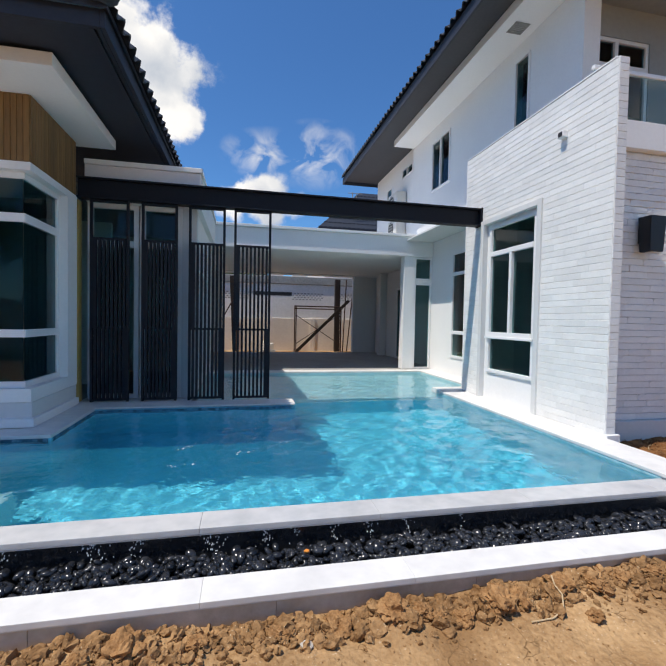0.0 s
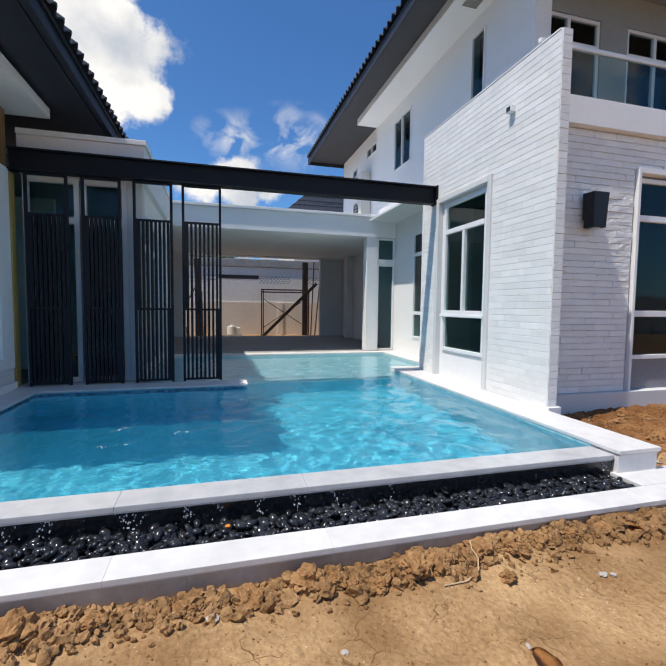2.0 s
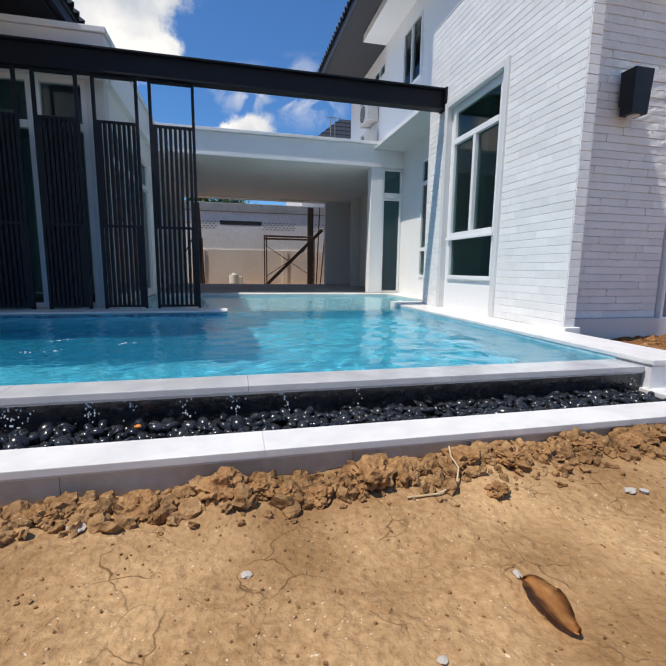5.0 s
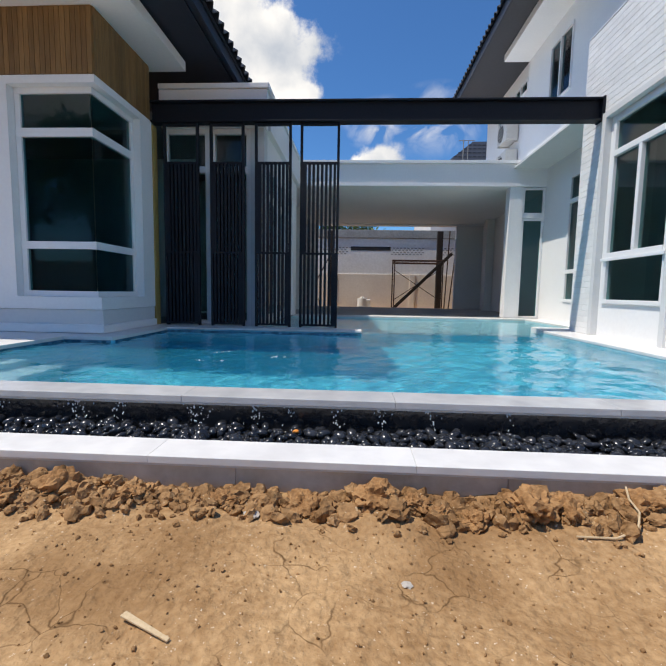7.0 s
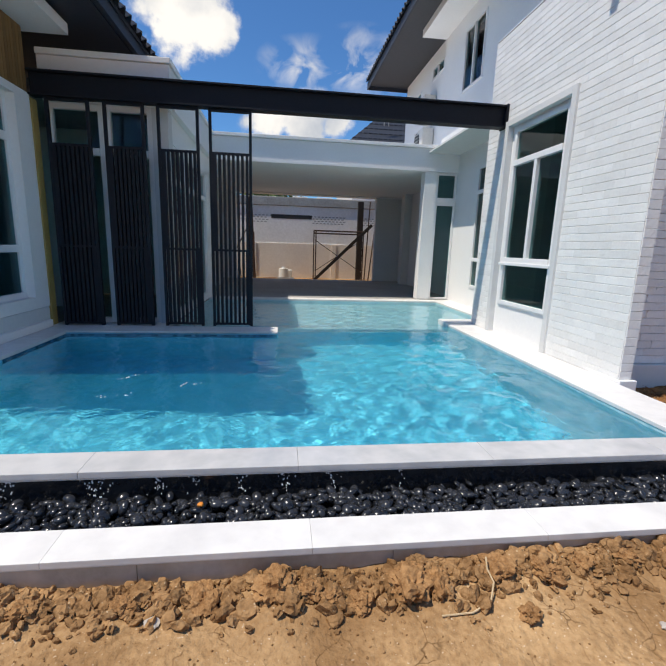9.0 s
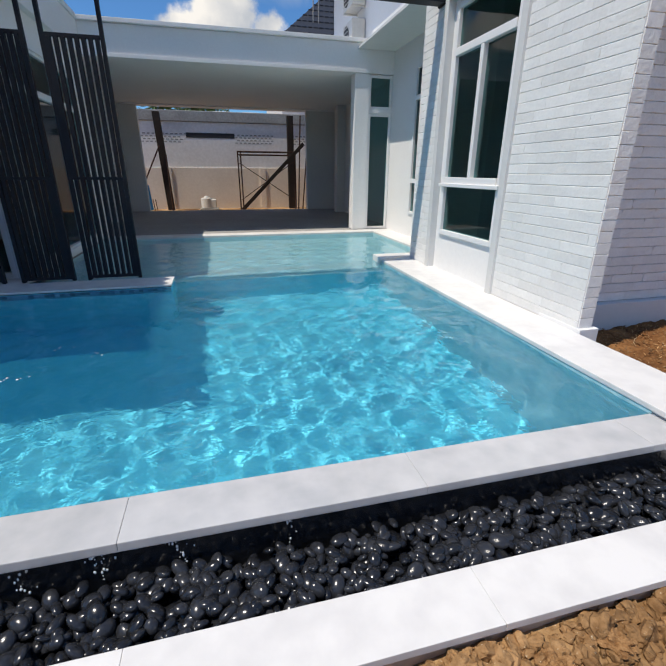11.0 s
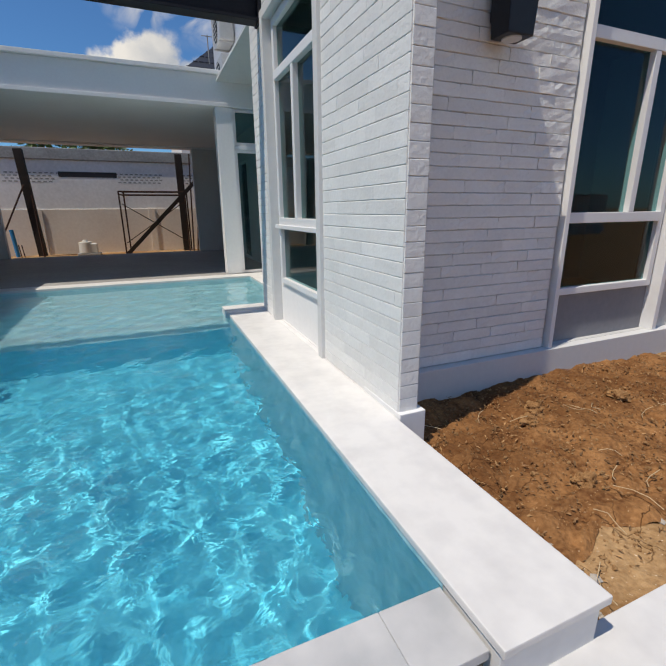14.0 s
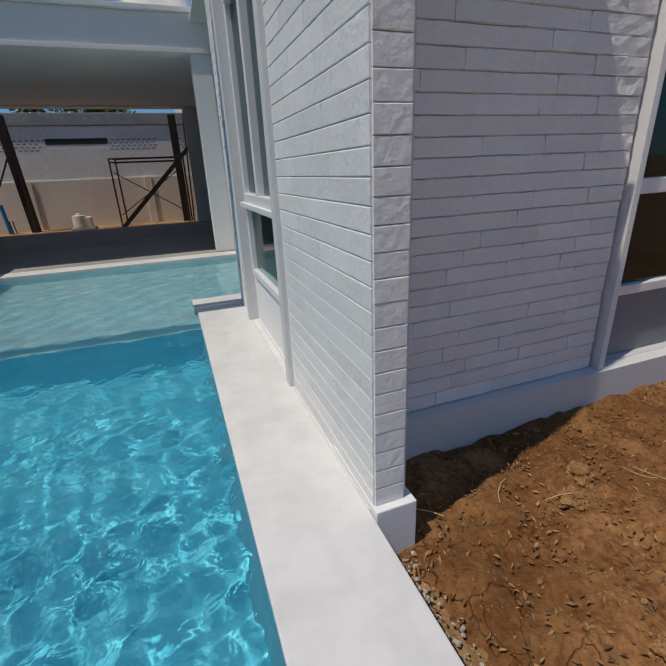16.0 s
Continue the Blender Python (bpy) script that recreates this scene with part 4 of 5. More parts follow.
box_part("window_frame", -3.394, -3.33, gy + 0.003, gy + 0.067, 0.5, 2.82, M_FRAME, bay, 0.005)
box_part("window_frame", gx - 0.067, gx - 0.004, 6.37, 6.437, 0.5, 2.82, M_FRAME, bay, 0.005)
for z0, z1 in ((0.5, 1.01), (1.10, 2.33), (2.43, 2.82)):
    pane_part("pane", -3.33, gx - 0.035, gy + 0.03, gy + 0.036, z0, z1, M_GLASS, bay, (0, -1, 0))
    pane_part("pane", gx - 0.035, gx - 0.029, gy + 0.037, 6.37, z0, z1, M_GLASS, bay, (1, 0, 0))
# wood cladding above the bay
clad = structure(box_part("wood_cladding", -6.5, BX - 0.012, BY + 0.012, 6.75, 2.985, 3.72, M_WOOD, None, 0), "brown vertical timber cladding above the bay window", "cladding")
for k in range(46):
    box_part("board", BX - 0.012 - 0.062 * (k + 1) + 0.004, BX - 0.012 - 0.062 * k, BY - 0.004, BY + 0.0115, 2.985, 3.72, M_WOOD, clad, 0.003)
for k in range(21):
    box_part("board", BX - 0.0115, BX + 0.004, BY + 0.012 + 0.062 * k, BY + 0.07 + 0.062 * k, 2.985, 3.72, M_WOOD, clad, 0.003)
structure(box_part("eave_box_west", -6.5, -1.86, 4.74, 6.88, 3.725, 3.86, M_WHITE, None, 0.006), "white boxed soffit over the bay", "soffit")
structure(box_part("ochre_edge", -2.36, -2.325, 6.765, 6.90, 0.003, 2.94, M_OCHRE, None, 0.003), "narrow ochre painted wall edge", "trim")
# glazed wing behind the screens
structure(box_part("wing_cornice", -2.3, -0.66, 6.93, 7.2, 3.30, 3.50, M_WHITE, None, 0.008), "white wing parapet", "cornice")
structure(box_part("wing_cornice_top", -2.3, -0.63, 6.90, 7.2, 3.504, 3.58, M_WHITE, None, 0.012), "white cornice moulding on the glazed wing", "cornice")
structure(box_part("wing_cornice_side", -0.95, -0.66, 7.2, 10.6, 3.0, 3.50, M_WHITE, None, 0.008), "white wing parapet running to the carport", "cornice")
structure(box_part("wing_cornice_side_top", -0.95, -0.63, 7.2, 10.53, 3.504, 3.58, M_WHITE, None, 0.012), "white cornice moulding on the glazed wing", "cornice")
structure(box_part("wing_roof", -6, -0.955, 7.2, 10.6, 3.1, 3.3, M_CONCRETE, None, 0), "flat roof of the wing", "roof")
structure(box_part("wing_beam", -2.3, -0.7, 7.0, 7.2, 2.98, 3.296, M_WHITE, None, 0.004), "white beam over the wing's glass", "beam")
glazed("window_8", "S", -2.3, 7.06, 0.72, 0.0, 2.98, (2.38,), (), 0.09, 0.07, M_CLEAR, "white framed full height glass beside the pool")
glazed("window_9", "S", -1.56, 7.06, 0.62, 0.0, 2.98, (2.38,), (), 0.09, 0.07, M_CLEAR, "white framed full height glass beside the pool")
structure(box_part("wing_column", -0.935, -0.72, 7.02, 7.24, 0.0, 2.98, M_GREYWALL, None, 0.006), "pale grey corner column of the wing", "column")
panel_wall("wing_wall_east", "E", -0.75, 7.24, 3.4, 0.0, 3.0, 0.12, M_WHITE, [(0.15, 2.9, 0.1, 2.6)], "white side wall of the glazed wing")
glazed("window_10", "E", -0.77, 7.37, 2.8, 0.08, 2.62, (2.1,), ((0.93, 0, 3), (1.86, 0, 3)), 0.08, 0.06, label="white framed sliding glass doors beside the pool")
structure(box_part("wing_floor", -6, -0.8, 6.8, 10.6, -0.3, -0.004, M_CONCRETE, None, 0), "grey floor of the wing", "floor")
for n, a in (("wall_west_back", (-6.6, -6.5, 5.5, 12, -0.3, 3.9)), ("wall_west_rear", (-6.5, -1.0, 10.6, 10.7, 0, 3.1)), ("wall_west_inner", (-6.4, -2.4, 8.6, 8.7, 0, 3.0))):
    structure(box_part(n, *a, M_INTERIOR, None, 0), "plain interior wall", "wall")
structure(box_part("bay_ceiling", -6.4, -2.47, 5.55, 7.0, 2.95, 2.975, M_INTERIOR, None, 0), "plain interior ceiling", "ceiling")
# west roof
bm = bmesh.new()
prism(bm, [(-1.2, 4.15, 4.03), (-1.2, 12.0, 4.03), (-5.2, 12.0, 6.2), (-5.2, 8.15, 6.2)], 0.05)
prism(bm, [(-9.2, 4.15, 4.03), (-1.2, 4.15, 4.03), (-5.2, 8.15, 6.2), (-5.21, 8.15, 6.2)], 0.05)
finish(bm)
wroof = structure(part("roof_west", bm, M_ROOF), "dark slate tiled hip roof of the west house", "roof")
tile_rows(wroof, (-1.15, 12.0, 4.02), (0, -1, 0), (-1, 0, 0.54), 36, 1, 1)
tile_rows(wroof, (-9.0, 4.10, 4.02), (1, 0, 0), (0, 1, 0.54), 36, 1, 1)
bm = bmesh.new()
for k in range(14):
    a = Vector((-1.17, 4.12, 4.09)) + Vector((-1, 1, 0.54)) * 0.24 * k
    rod(bm, a, a + Vector((-1, 1, 0.54)) * 0.26, 0.095 - 0.006 * (k % 2), 12)
finish(bm, 0, True)
tagged(part("ridge_tiles", bm, M_ROOF, wroof), "rounded dark hip tiles", "", "", "stuff")
structure(box_part("fascia_west", -1.27, -1.23, 4.2, 12.0, 3.84, 4.0, M_FASCIA, None, 0.004), "dark blue grey fascia board", "fascia")
structure(box_part("fascia_west_south", -9.0, -1.272, 4.2, 4.24, 3.84, 4.0, M_FASCIA, None, 0.004), "dark blue grey fascia board", "fascia")
structure(box_part("soffit_west", -9.0, -1.272, 4.242, 12.0, 3.90, 3.92, M_FASCIA, None, 0), "dark blue grey soffit boards", "soffit")
for k in range(2):
    structure(box_part("soffit_trim", -1.33 - 0.06 * k, -1.29 - 0.06 * k, 4.3, 12.0, 3.875, 3.899, M_FASCIA, None, 0.004), "dark soffit moulding strip", "trim")

# ---- yard behind the carport ----
YW = 18.4
structure(box_part("boundary_wall_low", -8, 12, YW - 0.04, YW + 0.2, -0.2, 1.3, M_BEIGE, None, 0.006), "beige rendered lower boundary wall", "wall")
structure(box_part("boundary_wall_high", -8, 12, YW, YW + 0.2, 1.304, 2.78, M_RENDER, None, 0.006), "weathered white rendered boundary wall", "wall")
structure(box_part("boundary_wall_cap", -8, 12, YW - 0.06, YW + 0.22, 2.784, 3.12, M_CEMENT, None, 0.02), "stained grey cement beam on the boundary wall", "wall")
structure(box_part("wall_slot", 0.43, 2.08, YW - 0.006, YW + 0.05, 2.28, 2.44, M_DARKHOLE, None, 0), "dark slot in the boundary wall", "vent")
vb = new("vent_blocks")
tagged(vb, "rows of small vent holes in the boundary wall", "vent", "", "structure")
bm = bmesh.new()
for r in range(4):
    for k in range(60):
        x = -3.6 + 0.15 * k + 0.07 * (r % 2)
        if not (0.25 < x < 2.1 and r < 3) and (k % 17) < 13:
            add_box(bm, x, x + 0.09, YW - 0.004, YW + 0.02, 2.12 + 0.085 * r, 2.155 + 0.085 * r)
finish(bm)
tagged(part("vent_holes", bm, M_CEMENT, vb), "grey vent holes", "", "", "stuff")
for k, x in enumerate((-2.5, -0.4, 2.9, 5.0)):
    structure(box_part("wall_pilaster", x, x + 0.22, YW - 0.08, YW - 0.042, -0.2, 1.3, M_BEIGE, None, 0.01), "beige pilaster on the boundary wall", "wall")
# plain wall behind the place
structure(box_part("street_wall", -30, 30, -12.2, -12, -0.5, 2.0, M_RENDER, None, 0), "plain rendered wall closing the plot", "wall")

# ---- beam and screens ----
beam = new("pergola_beam")
tagged(beam, "long black steel beam spanning from house to house", "beam")
box_part("web", -2.34, 4.03, 6.79, 6.81, 2.99, 3.24, M_STEEL, beam, 0.002)
box_part("flange", -2.34, 4.03, 6.72, 6.88, 3.242, 3.265, M_STEEL, beam, 0.003)
box_part("flange", -2.34, 4.03, 6.72, 6.88, 2.965, 2.988, M_STEEL, beam, 0.003)
box_part("end_plate", 4.0305, 4.057, 6.70, 6.90, 2.955, 3.275, M_STEEL, beam, 0.003)


def screen(x, width):
    root = new("slatted_screen")
    tagged(root, "black steel slatted privacy screen with open top panel", "screen", "screens under the beam")
    root.matrix_basis = pose(x, 6.80, 0.003)
    d, p = 0.025, 0.036
    box_part("post", 0, p, -d, d, 0, 2.96, M_STEEL, root, 0.003)
    box_part("post", width - p, width, -d, d, 0, 2.96, M_STEEL, root, 0.003)
    for z in (0.02, 1.085, 2.385, 2.925):
        box_part("rail", p, width - p, -d, d, z, z + 0.03, M_STEEL, root, 0.003)
    bm = bmesh.new()
    add_box(bm, -0.0165, 0.0165, -0.03, 0.03, 0, 1)
    finish(bm)
    me = mesh_of("slat", bm, M_STEEL)
    inner = width - 2 * p
    box_part("filler_strip", p, p + 0.055, -d, d, 1.115, 2.385, M_STEEL, root, 0.002)
    box_part("filler_strip", width - p - 0.055, width - p, -d, d, 0.05, 1.085, M_STEEL, root, 0.002)
    for k in range(7):
        for z, h, u in ((1.115, 1.27, p + 0.055 + (inner - 0.055) * (k + 0.7) / 7.2), (0.05, 1.035, p + (inner - 0.055) * (k + 0.6) / 7.2)):
            s = new("slat", me)
            s.parent = root
            s.matrix_basis = Matrix.Translation((u, 0, z)) @ Matrix.Diagonal((1, 1, h, 1))
    return root


for x, w in ((-2.18, 0.53), (-1.48, 0.51), (-0.81, 0.54), (-0.14, 0.57)):
    screen(x, w)

# ---- ceiling light over the balcony ----
dl = new("ceiling_light")
dl.matrix_basis = pose(6.9, 5.1, 6.44)
tagged(dl, "round white recessed light in the balcony ceiling", "lamp")
rod_part("trim_ring", (0, 0, -0.02), (0, 0, 0.0), 0.09, M_FRAME, dl, "", 20)
rod_part("diffuser", (0, 0, -0.026), (0, 0, -0.0205), 0.065, M_LENS, dl, "", 20)

# ---- wall lamp, spouts ----
lamp = new("wall_lamp")
lamp.matrix_basis = pose(5.02, 4.545, 2.43)
tagged(lamp, "black box shaped up and down wall lamp on brick", "lamp")
bm = bmesh.new()
add_box(bm, -0.12, 0.12, -0.23, -0.05, -0.22, 0.22)
for vv in bm.verts:
    if vv.co.z < 0:
        vv.co.x *= 0.84
        vv.co.y = -0.14 + (vv.co.y + 0.14) * 0.84
finish(bm, 0.008)
part("housing", bm, M_LAMPBLACK, lamp)
box_part("wall_bracket", -0.06, 0.06, -0.052, 0.0, -0.1, 0.1, M_LAMPBLACK, lamp, 0.006)
rod_part("lens", (0, -0.14, -0.228), (0, -0.14, -0.214), 0.06, M_LENS, lamp, "round frosted lens", 20)
sp = new("scupper_spout")
sp.matrix_basis = pose(4.06, 4.82, 3.73)
tagged(sp, "small white overflow spout in the brick wall", "spout")
box_part("spout_body", -0.075, 0.04, -0.05, 0.05, -0.04, 0.04, M_WHITE, sp, 0.006)
box_part("spout_mouth", -0.078, -0.07, -0.036, 0.036, -0.03, 0.028, M_DARKHOLE, sp, 0.0, "dark opening")


def condenser(x, y, z):
    root = new("air_conditioner")
    root.matrix_basis = pose(x, y, z, 0, 0, -90)
    tagged(root, "cream air conditioner unit on a wall bracket", "air conditioner", "outdoor units")
    box_part("case", -0.4, 0.4, -0.32, 0, 0, 0.58, M_AC, root, 0.02)
    rod_part("fan_grille", (-0.1, -0.335, 0.29), (-0.1, -0.318, 0.29), 0.23, M_DARKHOLE, root, "round dark fan grille", 24)
    for k in range(5):
        box_part("grille_bar", -0.33, 0.13, -0.345, -0.336, 0.10 + 0.09 * k, 0.115 + 0.09 * k, M_AC, root, 0.002)
    for u in (-0.3, 0.3):
        box_part("bracket", u - 0.02, u + 0.02, -0.34, 0.02, -0.04, -0.002, M_AC, root, 0.004)
    return root


condenser(5.08, 13.3, 4.85)
condenser(5.08, 13.3, 4.0)

# ---- yard things ----
sc = new("scaffold_frame")
sc.matrix_basis = pose(2.1, 17.35, -0.1)
tagged(sc, "rusty steel scaffold frame with crossed braces", "scaffold")
for x, y in ((0, 0), (1.95, 0), (0.12, 0.5), (2.05, 0.5)):
    rod_part("upright", (x, y, 0), (x, y, 1.93), 0.024, M_RUST, sc)
for y in (0, 0.5):
    for z in (1.92, 1.82):
        rod_part("rail", (0.06 * (y > 0), y, z), (1.98, y, z), 0.02, M_RUST, sc)
rod_part("rail", (0, 0, 1.92), (0.12, 0.5, 1.92), 0.02, M_RUST, sc)
rod_part("brace", (0.05, 0.02, 1.55), (1.9, 0.02, 0.35), 0.014, M_RUST, sc)
rod_part("brace", (0.05, 0.04, 0.35), (1.9, 0.04, 1.6), 0.014, M_RUST, sc)
bm = bmesh.new()
add_box(bm, -0.06, 0.06, -0.03, 0.03, 0, 3.1)
finish(bm, 0.004)
pl = part("timber_prop", bm, M_BROWNPOST)
pl.matrix_basis = pose(2.15, 17.28, -0.08, 0, 45.5, 0)
tagged(pl, "dark brown timber leaning diagonally against the scaffold", "timber")
for x, lean in ((-0.28, -2.5), (4.0, 0)):
    bm = bmesh.new()
    add_box(bm, -0.11, 0.11, -0.09, 0.09, 0, 3.12)
    finish(bm, 0.008)
    o = part("timber_post", bm, M_BROWNPOST)
    o.matrix_basis = pose(x, 17.9, -0.11, 0, lean, 0)
    tagged(o, "tall dark brown post standing before the boundary wall", "post")
for a, b in (((-1.5, 17.7, -0.1), (-0.4, 17.75, 2.0)), ((4.3, 17.3, -0.1), (4.55, 17.3, 2.7)), ((-0.2, 17.6, -0.1), (-0.22, 17.6, 1.7)), ((4.2, 17.6, -0.1), (4.32, 17.6, 3.0))):
    tagged(rod_part("leaning_pole", a, b, 0.024, M_RUST), "thin rusty steel pole leaning in the yard", "pole")
tagged(rod_part("blue_pipe", (-0.93, 17.9, -0.1), (-0.98, 17.9, 0.72), 0.055, M_BLUEPIPE, None, "", 14), "upright blue plastic pipe in the ground", "pipe")
for x in (-0.8, -0.72):
    tagged(rod_part("rebar", (x, 17.7, -0.1), (x - 0.03, 17.7, 0.28), 0.014, M_RUST), "short rusty rebar sticking up", "rebar")
tank = new("water_pump")
tank.matrix_basis = pose(1.0, 17.7, -0.1)
tagged(tank, "cream plastic water pump on the yard floor", "pump")
box_part("base", -0.3, 0.34, -0.22, 0.22, 0, 0.06, M_CEMENT, tank, 0.01)
bm = bmesh.new()
bmesh.ops.create_cone(bm, cap_ends=True, segments=20, radius1=0.2, radius2=0.19, depth=0.34)
bmesh.ops.translate(bm, verts=bm.verts[:], vec=(-0.06, 0, 0.24))
finish(bm, 0.02)
part("tank", bm, M_AC, tank)
box_part("motor_cover", 0.05, 0.27, -0.13, 0.13, 0.06, 0.36, M_AC, tank, 0.03)
bm = bmesh.new()
bmesh.ops.create_cone(bm, cap_ends=True, segments=16, radius1=0.09, radius2=0.07, depth=0.06)
bmesh.ops.translate(bm, verts=bm.verts[:], vec=(-0.06, 0, 0.44))
finish(bm, 0.008)
part("cap", bm, M_AC, tank)


# ---- neighbours ----
def neighbour(x0, x1, y0, y1, wall, ridge, label):
    root = new("neighbour_house")
    tagged(root, label, "house")
    box_part("wall", x0 + 0.5, x1 - 0.5, y0 + 0.5, y1 - 0.5, -0.3, wall, M_GREYWALL, root, 0)
    bm = bmesh.new()
    xm, ym = (x0 + x1) / 2, (y0 + y1) / 2
    b = [bm.verts.new(c) for c in ((x0, y0, wall), (x1, y0, wall), (x1, y1, wall), (x0, y1, wall))]
    t = [bm.verts.new(c) for c in ((xm - 1.2, ym, ridge), (xm + 1.2, ym, ridge))]
    for f in ((b[0], b[1], t[1], t[0]), (b[1], b[2], t[1]), (b[2], b[3], t[0], t[1]), (b[3], b[0], t[0]), (b[3], b[2], b[1], b[0])):
        bm.faces.new(f)
    finish(bm)
    roof = part("roof", bm, M_ROOF, root, "dark brown tiled roof")
    rows = bmesh.new()
    for k in range(9):
        a = k / 9
        xa, xb = x0 + (xm - 1.2 - x0) * a, x1 + (xm + 1.2 - x1) * a
        y, z = y0 + (ym - y0) * a, wall + (ridge - wall) * a
        n = int((xb - xa) / 0.28)
        for i in range(n):
            add_box(rows, xa + 0.28 * i, xa + 0.28 * i + 0.2, y - 0.03, y + 0.1, z + 0.0, z + 0.035)
    finish(rows)
    tagged(part("roof_tiles", rows, M_ROOF, roof), "rows of dark roof tiles", "", "", "stuff")
    box_part("fascia", x0, x1, y0 - 0.04, y0, wall - 0.2, wall, M_FASCIA, root, 0)
    return root


neighbour(4.2, 13.5, 24, 32, 6.6, 9.9, "neighbouring house with dark tiled roof behind the carport")
ant = new("roof_aerial")
ant.matrix_basis = pose(6.3, 24.6, 7.7)
tagged(ant, "thin metal television aerial on the neighbour's roof", "aerial")
rod_part("mast", (0, 0, 0), (0, 0, 1.15), 0.025, M_CEMENT, ant, "", 8)
rod_part("mast", (0.25, 0, 0), (0.25, 0, 1.1), 0.02, M_CEMENT, ant, "", 8)
rod_part("boom", (-0.25, 0, 1.1), (0.6, 0, 1.1), 0.02, M_CEMENT, ant, "", 8)
for k, x in enumerate((1.6, 2.9)):
    root = new("rooftop_tank")
    root.matrix_basis = pose(x + 0.2, 24, 0)
    tagged(root, "white boxy unit on a building beyond the wall", "tank")
    box_part("case", -0.4, 0.4, -0.3, 0.3, 3.3, 3.75, M_AC, root, 0.03)
    box_part("stand", -0.35, 0.35, -0.25, 0.25, -0.2, 3.298, M_CEMENT, root, 0)


def leaf_tree(x, y, base, height, spread, count, label, seed, leaf=0.16):
    rnd = random.Random(seed)
    root = new("tree")
    root.matrix_basis = pose(x, y, base)
    tagged(root, label, "tree")
    bm = bmesh.new()
    rod(bm, (0, 0, 0), (0.05, 0, height * 0.55), 0.12, 9)
    tips = []
    for k in range(9):
        a = rnd.uniform(0, 6.28)
        p = Vector((0.05, 0, height * rnd.uniform(0.35, 0.55)))
        q = p + Vector((math.cos(a) * spread * rnd.uniform(0.4, 0.9), math.sin(a) * spread * rnd.uniform(0.4, 0.9), height * rnd.uniform(0.12, 0.45)))
        rod(bm, p, q, 0.04, 6)
        tips.append(q)
    finish(bm)
    part("trunk", bm, M_BARK, root)
    verts, faces = [], []
    for k in range(count):
        c = rnd.choice(tips) + Vector((rnd.gauss(0, spread * 0.24), rnd.gauss(0, spread * 0.24), rnd.gauss(0, spread * 0.2)))
        e = Euler((rnd.uniform(-1, 1), rnd.uniform(-1, 1), rnd.uniform(0, 6.28)))
        s = leaf * rnd.uniform(0.6, 1.3)
        n0 = len(verts)
        for px, py, pz in ((-1, 0, 0), (-0.2, -0.4, 0.1), (1, 0, -0.15), (-0.2, 0.4, 0.1)):
            v = Vector((px * s, py * s, pz * s))
            v.rotate(e)
            verts.append(tuple(c + v))
        faces.append((n0, n0 + 1, n0 + 2, n0 + 3))
    me = bpy.data.meshes.new("crown")
    me.from_pydata(verts, [], faces)
    me.materials.append(M_FOLIAGE)
    cr = new("crown", me)
    cr.parent = root
    tagged(cr, "green leafy crown", "", "", "stuff")
    return root


leaf_tree(-0.6, 23.5, -0.2, 4.8, 1.3, 1500, "green leafy tree beyond the boundary wall", 4)
leaf_tree(0.1, 34, -0.2, 7.5, 2.0, 1500, "green leafy tree far beyond the carport", 7, 0.22)
for k, (x, y, h) in enumerate(((-5.5, -11.0, 6.0), (-12, -9.5, 8.0), (-16, -10.5, 9.0), (-20.5, -10.5, 8.5), (-24, -9, 8.0))):
    leaf_tree(x, y, -0.4, h, h * 0.36, 2600, "green leafy tree behind the garden", 9 + k, 0.26)

# ---- loose things on the soil ----
def clod(bm, c, r, seed, squash=0.7):
    n0 = len(bm.verts)
    g = bmesh.ops.create_icosphere(bm, subdivisions=DETAIL, radius=1.0)["verts"]
    o = Vector((seed * 1.7, seed * 0.9, seed * 2.3))
    for v in g:
        d = v.co.normalized()
        f = 1 + 0.5 * noise.noise(d * 1.5 + o) + 0.32 * noise.noise(d * 3.4 + o) + 0.18 * noise.noise(d * 8 + o) + 0.11 * noise.noise(d * 19 + o)
        v.co = Vector((d.x * r * f * 1.15, d.y * r * f, d.z * r * f * squash)) + Vector(c)


CLODS = []
DETAIL = 4
for s in range(8):
    bm = bmesh.new()
    clod(bm, (0, 0, 0), 1.0, s + 1)
    finish(bm, 0, False)
    CLODS.append(mesh_of("soil_clod", bm, M_CLODBIG))
DETAIL = 2
CRUMBS = []
for s in range(8):
    bm = bmesh.new()
    clod(bm, (0, 0, 0), 1.0, s + 11)
    finish(bm, 0, False)
    CRUMBS.append(mesh_of("soil_crumb", bm, M_CLOD))
rnd = random.Random(12)


def place_clod(x, y, r, k):
    o = new("soil_clod", CLODS[k % 8])
    o.matrix_basis = pose(x, y, ground_height(x, y) + r * 0.35 + (0.03 if x > 4 else 0), rnd.uniform(-15, 15), rnd.uniform(-15, 15), rnd.uniform(0, 360)) @ Matrix.Diagonal((r, r, r, 1))
    tagged(o, "rough lump of brown soil lying by the curb", "soil clod", "clods along the curb")


